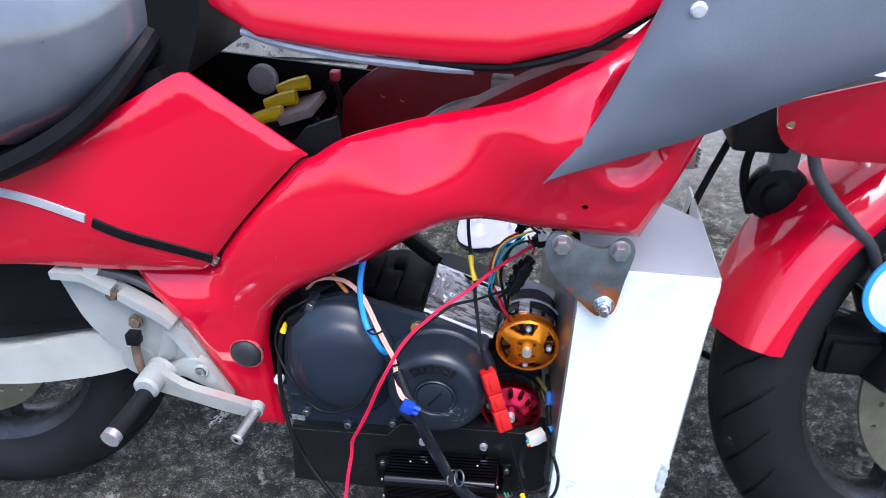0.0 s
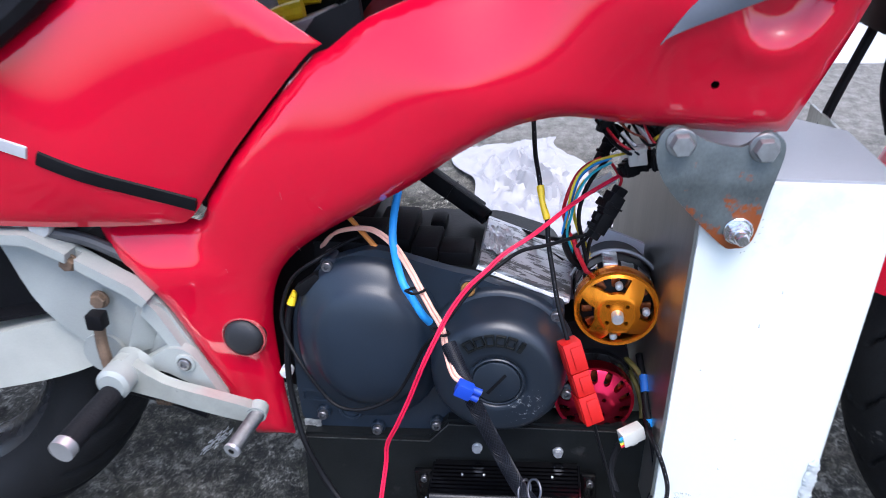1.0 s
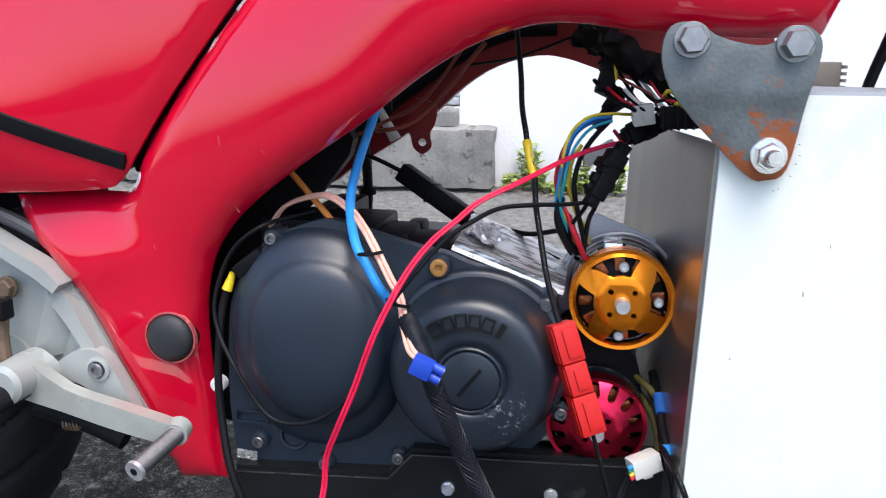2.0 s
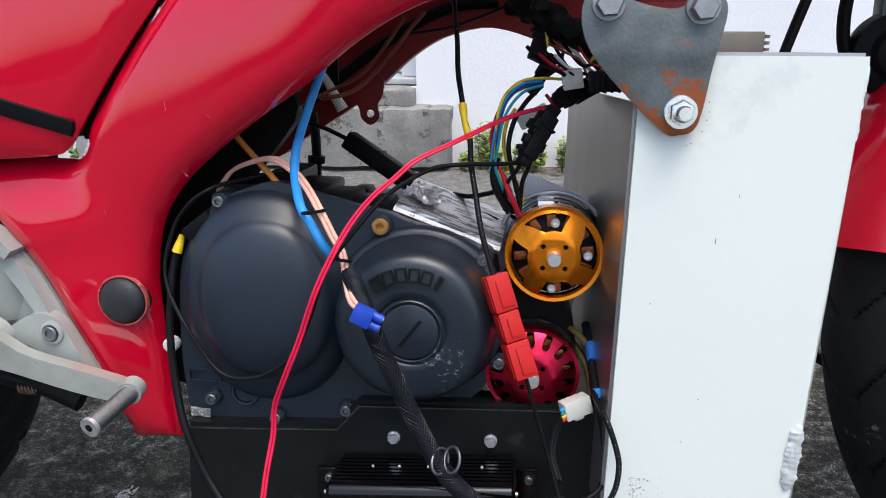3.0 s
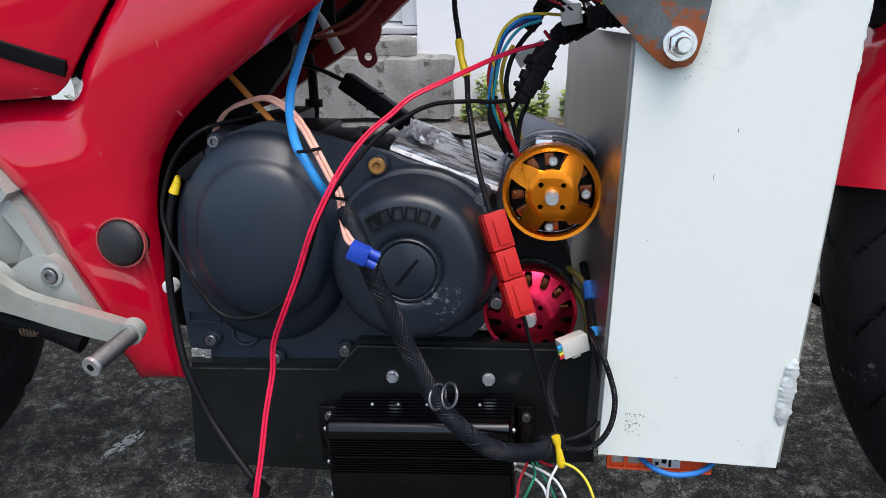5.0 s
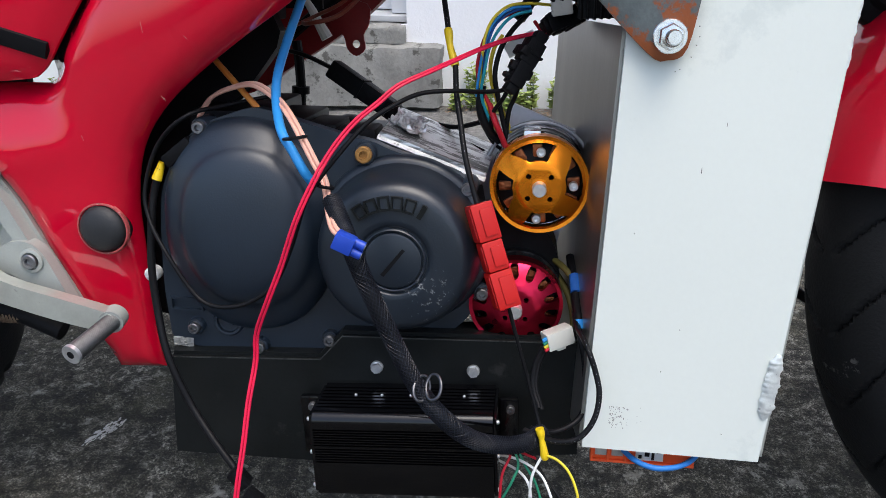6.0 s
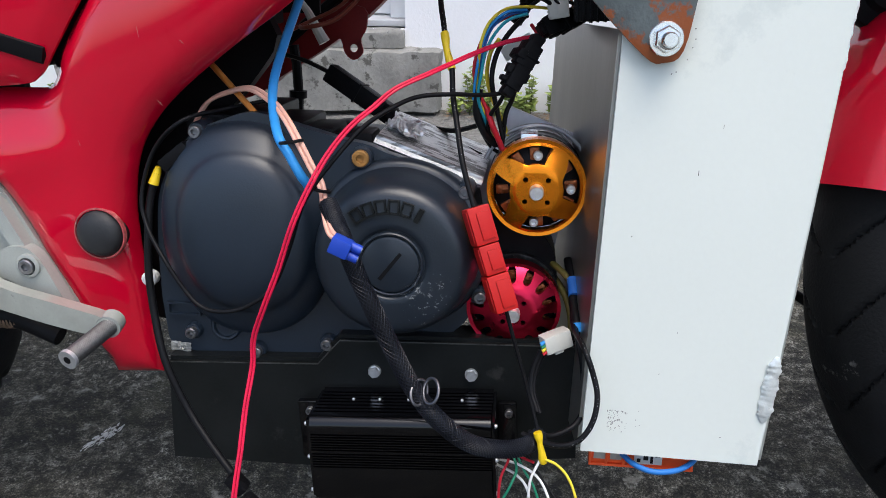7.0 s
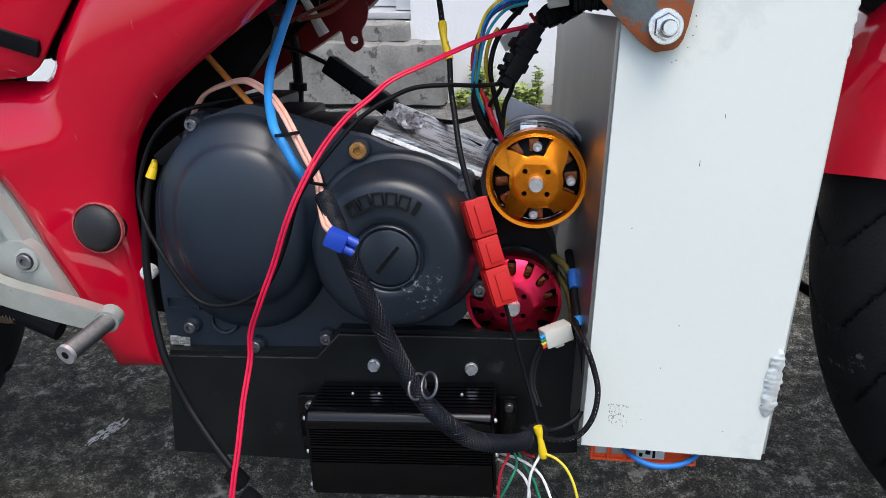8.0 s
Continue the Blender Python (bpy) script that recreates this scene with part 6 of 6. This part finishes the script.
def plug_body(name, label, p, q, pieces, twist=0.0, seed=0):
    """A moulded black connector from p to q: stepped blocks (start, end, half width, half depth, sideways), edges a little uneven."""
    p, q = Vector(p), Vector(q)
    run = q - p
    z = run.normalized()
    x = z.cross(Vector((0, 1, 0))).normalized()
    y = z.cross(x)
    m = Matrix.Translation(p) @ Matrix((x, y, z)).transposed().to_4x4() @ Matrix.Rotation(radians(twist), 4, "Z")
    ob = thing(name, label, "connector", m=BIKE)
    for i, (a, b, w, d, off) in enumerate(pieces):
        bm = block((off - w) * .86, (off + w) * .86, -d * .86, d * .86, a * run.length, b * run.length, .0011, m)
        for v in bm.verts:
            v.co += noise.noise_vector(v.co * 230 + Vector((seed, 0, 0))) * .0009
        part("latch" if w < .0045 or b - a < .15 else "housing", bm, SHRINK, ob, "", 35)
    return ob


plug_body("wire_connector", "black two-piece connector hanging in the loom", (-.0165, -.107, .480), (.0055, -.092, .520),
          [(0, .16, .0048, .005, 0), (.12, .52, .0068, .007, 0), (.30, .44, .0105, .004, .0005), (.48, .86, .0078, .0075, .0008), (.55, .70, .0040, .009, .0075), (.62, .66, .0095, .0085, 0), (.84, 1.0, .0055, .006, 0), (.16, .24, .0030, .004, .0085)], 18, 1)
plug_body("wire_connector", "black moulded connector behind the pink cable", (.006, -.066, .523), (.034, -.050, .534),
          [(0, .14, .0050, .005, 0), (.1, .55, .0078, .008, 0), (.2, .45, .0098, .005, 0), (.5, .95, .0085, .008, -.0006), (.58, .64, .0102, .0092, 0), (.9, 1.05, .006, .006, 0)], -10, 2)
plug_body("wire_connector", "black ribbed connector block under the steel plate", (.030, -.072, .5375), (.058, -.072, .5385),
          [(0, 1, .0085, .008, 0), (.05, .12, .0096, .009, 0), (.22, .29, .0096, .009, 0), (.40, .47, .0096, .009, 0), (.58, .65, .0096, .009, 0), (.76, .83, .0096, .009, 0)], 0, 3)
plug_body("wire_connector", "slim black connector in the loom", (-.012, -.052, .528), (.004, -.038, .556), [(0, .5, .0042, .0042, 0), (.45, 1, .0052, .005, 0), (.2, .3, .0055, .0055, 0)], 25, 4)
plug_body("wire_connector", "black moulded connector under the fairing", (-.010, -.05, .553), (.001, -.04, .590), [(0, .45, .0068, .006, 0), (.4, .9, .0082, .007, 0), (.5, .6, .0100, .006, .001)], 12, 5)
clump("taped_loom", "tangled dark taped loom under the fairing", [(-.03, -.04, .60), (-.006, -.045, .588), (.02, -.05, .572), (.045, -.055, .562)], .011, SHRINK, 6, .5)
rng = random.Random(31)
for k, (m_, word) in enumerate(((W_BLACK, "black"), (W_RED, "red"), (W_BLACK, "black"), (W_BROWN, "brown"), (W_BLACK, "black"), (W_WHITE, "white"), (W_BLACK, "black"), (W_RED, "red"), (W_YELLOW, "yellow"), (W_BLACK, "black"))):
    x0, z0 = .006 + .0045 * k, .549 + rng.uniform(-.004, .006)
    pts = [(x0 - .022, -.045, .565 + rng.uniform(-.004, .012)), (x0 - .008, -.062 + rng.uniform(-.008, .008), z0 + rng.uniform(-.004, .008)), (x0 + .004, -.07 + rng.uniform(-.008, .006), z0 - rng.uniform(0, .008)), (x0 + .010, -.062, z0 - rng.uniform(.004, .014)), (x0 + .004 + rng.uniform(-.006, .008), -.055, z0 - rng.uniform(.008, .016))]
    cable("loom_wire", "short %s loom wire between the connectors" % word, pts, rng.choice((.0010, .0013, .0016)), m_, 8, G)
nturn = Matrix.Translation((.0185, 0, .539)) @ Matrix.Rotation(radians(-10), 4, "Y") @ Matrix.Translation((-.0185, 0, -.539))
bm = block(.0115, .0265, -.074, -.058, .532, .5465, .0012, nturn)
for k in range(4):
    block(.0110, .0122, -.0750, -.057, .5335 + .0034 * k, .5352 + .0034 * k, .0003, nturn, bm)
block(.0185, .0255, -.0752, -.0738, .535, .5435, .0004, nturn, bm)
nyl = part("nylon_connector", bm, PALE, None)
nyl.matrix_world = BIKE
tagged(nyl, "off-white nylon multi-pin connector in the loom", "connector")
tag = part("cable_tag", block(-.022, .003, -.062, -.059, .505, .516, .001, Matrix.Translation((-.01, 0, .511)) @ Matrix.Rotation(radians(-30), 4, "Y") @ Matrix.Translation((.01, 0, -.511))), mat("grey_tag", (.62, .65, .62), .5, 0, .1, 40), None)
tag.matrix_world = BIKE
tagged(tag, "grey plastic terminal cover in the loom", "connector")
for k, (m_, pts) in enumerate(((W_YELLOW, [(.03, -.06, .548), (.035, -.065, .556), (.042, -.06, .552), (.047, -.06, .545)]), (W_RED, [(.0, -.055, .527), (.004, -.06, .522), (.008, -.063, .516), (.006, -.068, .510)]), (W_YELLOW, [(-.004, -.045, .59), (-.002, -.05, .575), (.0, -.05, .563)]),
                               (W_YELLOW, [(.04, -.05, .575), (.045, -.06, .562), (.052, -.06, .556)]), (W_BLACK, [(.012, -.05, .56), (.008, -.06, .548), (-.002, -.06, .54)]), (W_BLACK, [(.02, -.05, .575), (.03, -.06, .555), (.045, -.06, .54)]), (W_WHITE, [(.005, -.06, .557), (.015, -.065, .548), (.025, -.06, .545)]))):
    cable("loom_wire", ("yellow", "red", "yellow", "yellow", "black", "black", "white")[k] + " loom wire under the fairing edge", pts, .0014, m_, 8, G)
bm = block(-.036, .036, -.0085, .0085, -.0085, .0085, .0025)
block(-.002, .0, -.0092, .0092, -.0092, .0092, .0003, None, bm)
bm.transform(Matrix.Translation((-.149, .03, .4625)) @ Matrix.Rotation(radians(31), 4, "Y") @ Matrix.Rotation(radians(-12), 4, "Z"))
fuse = part("inline_fuse", bm, SHRINK, None)
fuse.matrix_world = BIKE
tagged(fuse, "black inline fuse holder between the spars", "fuse holder")
part("lead", tube([(-.245, .07, .498), (-.229, .06, .494), (-.205, .05, .489), (-.176, .04, .478)], .0021, 8), W_BLACK, fuse)
part("lead", tube([(-.121, .02, .446), (-.107, .01, .440), (-.093, .0, .441), (-.062, -.02, .44), (-.036, -.05, .45)], .0021, 8), W_BLACK, fuse)
part("lead", tube([(-.121, .02, .445), (-.093, .0, .439), (-.066, -.02, .433), (-.036, -.04, .424)], .0021, 8), W_BLACK, fuse)
part("collar", tube([(-.126, .022, .449), (-.112, .015, .441)], .0085, 12, straight=True), SHRINK, fuse)
stalk = part("cable_clip", tube([(-.222, .09, .545), (-.215, .10, .532), (-.207, .10, .517), (-.199, .10, .503)], (.0028, .006), 10), PALE, None)
stalk.matrix_world = BIKE
tagged(stalk, "pale plastic cable clip under the spar", "clip")
cable("loom_wire", "red-brown wire along the frame", [(-.20, .02, .52), (-.181, -.03, .521), (-.154, -.03, .529), (-.126, -.03, .556), (-.112, -.03, .574), (-.10, -.02, .59)], .0018, W_BROWN)
cable("loom_wire", "brown wire along the frame", [(-.215, .0, .512), (-.19, .02, .525), (-.161, .02, .54), (-.136, .02, .569), (-.123, .02, .588)], .0016, W_BROWN)
cable("loom_wire", "thin black wire across the opening", [(-.113, -.02, .573), (-.076, -.02, .579), (-.035, -.02, .594), (-.01, -.02, .605)], .0011, W_BLACK)

# loops between the plate and the battery box
LOOP = [(0.040, -0.125, 0.322), (0.041, -0.145, 0.319), (0.044, -0.165, 0.320), (0.048, -0.178, 0.315), (0.053, -0.181, 0.302), (0.056, -0.186, 0.290), (0.055, -0.190, 0.277), (0.051, -0.193, 0.267), (0.044, -0.195, 0.259), (0.034, -0.195, 0.255), (0.023, -0.190, 0.253), (0.007, -0.180, 0.253)]
loop_lead = cable("motor_lead", "black cable looping in front of the battery box", LOOP, .0020, W_BLACK)
printing(loop_lead, LOOP, .0020, .18, .95, 40)
cable("motor_lead", "black cable looping beside the plate", [(0.041, -0.130, 0.320), (0.043, -0.150, 0.315), (0.047, -0.155, 0.300), (0.049, -0.158, 0.284), (0.050, -0.160, 0.269), (0.047, -0.165, 0.259), (0.039, -0.170, 0.253), (0.026, -0.172, 0.248), (0.012, -0.165, 0.246)], .0021, W_BLACK)
stem = cable("motor_lead", "black lead with blue tape by the red motor", [(0.037, -0.08, 0.351), (0.04, -0.105, 0.339), (0.041, -0.12, 0.329), (0.043, -0.135, 0.32), (0.044, -0.14, 0.311)], .0034, W_BLACK)
part("tape", tube([(0.04, -0.102, 0.343), (0.041, -0.115, 0.334)], .0042, 12, straight=True), W_DEEP, stem, "blue tape")
part("tape", tube([(0.043, -0.135, 0.321), (0.044, -0.138, 0.315)], .0042, 12, straight=True), W_BLUE, stem, "bright blue tape")
cable("motor_lead", "olive-yellow sleeved motor lead by the red motor", [(0.012, -.060, .352), (0.026, -.085, .3485), (0.036, -.098, .343), (0.042, -.105, .333), (0.043, -.112, .322)], .0026, W_OLIVE)
cable("motor_lead", "olive-yellow sleeved motor lead by the red motor", [(0.016, -.055, .338), (0.028, -.080, .335), (0.036, -.095, .326), (0.040, -.105, .315), (0.041, -.115, .305)], .0026, W_OLIVE)
rotm = Matrix.Translation((0.028, -.146, 0.311)) @ Matrix.Rotation(radians(-15), 4, "Y") @ Matrix.Rotation(radians(25), 4, "Z")
bm = block(-.0105, .0105, -.006, .006, -.0066, .0066, .0012, rotm)
block(-.004, .003, -.0045, .0045, -.0090, -.0062, .001, rotm, bm)
wc = part("nylon_connector", bm, PALE, None)
wc.matrix_world = BIKE
tagged(wc, "white nylon connector with coloured wires", "connector")
for k, m_ in enumerate((W_BLUE, W_GREEN, W_YELLOW, W_RED)):
    dz = .0040 - .0026 * k
    part("wire_end", tube([(-.0095, -.004, dz), (-.0135, -.004, dz - .001)], .0014, 8, straight=True), m_, wc).matrix_basis = rotm
cable("motor_lead", "thin black sensor lead", [(0.018, -0.15, 0.304), (0.013, -0.152, 0.29), (0.012, -0.157, 0.276), (0.017, -0.165, 0.263)], .0022, W_BLACK)
cable("motor_lead", "thin black sensor lead", [(0.019999999999999997, -0.15, 0.303), (0.015, -0.152, 0.289), (0.014, -0.157, 0.275), (0.019000000000000003, -0.165, 0.262)], .0018, W_BLACK)
H = "thin control wires from the controller"
for lab, m_, pts in (("yellow", W_YELLOW, [(.022, -.192, .242), (.031, -.195, .24), (.039, -.2, .234), (.045, -.205, .221), (.049, -.21, .20)]), ("white", W_WHITE, [(-.010, -.16, .214), (.005, -.18, .219), (.013, -.19, .213), (.015, -.19, .19)]),
                     ("white", W_WHITE, [(-.010, -.16, .219), (.006, -.18, .228), (.021, -.19, .223), (.031, -.2, .205)]), ("white", W_WHITE, [(.020, -.191, .240), (.014, -.195, .226), (.013, -.195, .205)]), ("red", W_RED, [(-.010, -.16, .222), (-.002, -.18, .232), (-.007, -.19, .221), (-.008, -.19, .19)]),
                     ("green", W_GREEN, [(-.004, -.165, .236), (.004, -.18, .227), (.001, -.19, .219), (-.007, -.19, .20)]), ("green", W_GREEN, [(.0, -.165, .236), (.009, -.18, .225), (.017, -.185, .214), (.024, -.19, .195)]), ("black", W_BLACK, [(.006, -.165, .238), (.023, -.18, .217), (.033, -.19, .208), (.043, -.19, .185)]), ("red", W_RED, [(-.004, -.165, .234), (.006, -.175, .232), (.016, -.185, .234)])):
    cable("control_wire", "thin %s control wire below the controller" % lab, pts, .0010, m_, 8, H)
plug = part("pin_plug", block(.008, .018, -.198, -.190, .188, .200, .001), SHRINK, None)
plug.matrix_world = BIKE
tagged(plug, "small black pin plug on the control wires", "connector")
cable("jumper_cable", "blue cable under the battery box", [(.076, -.145, .231), (.081, -.155, .2275), (.090, -.166, .2255), (.103, -.171, .2245), (.120, -.166, .2245), (.133, -.155, .227), (.137, -.14, .231)], .0021, wire_mat("jumper_blue_insulation", (.025, .17, .5)))
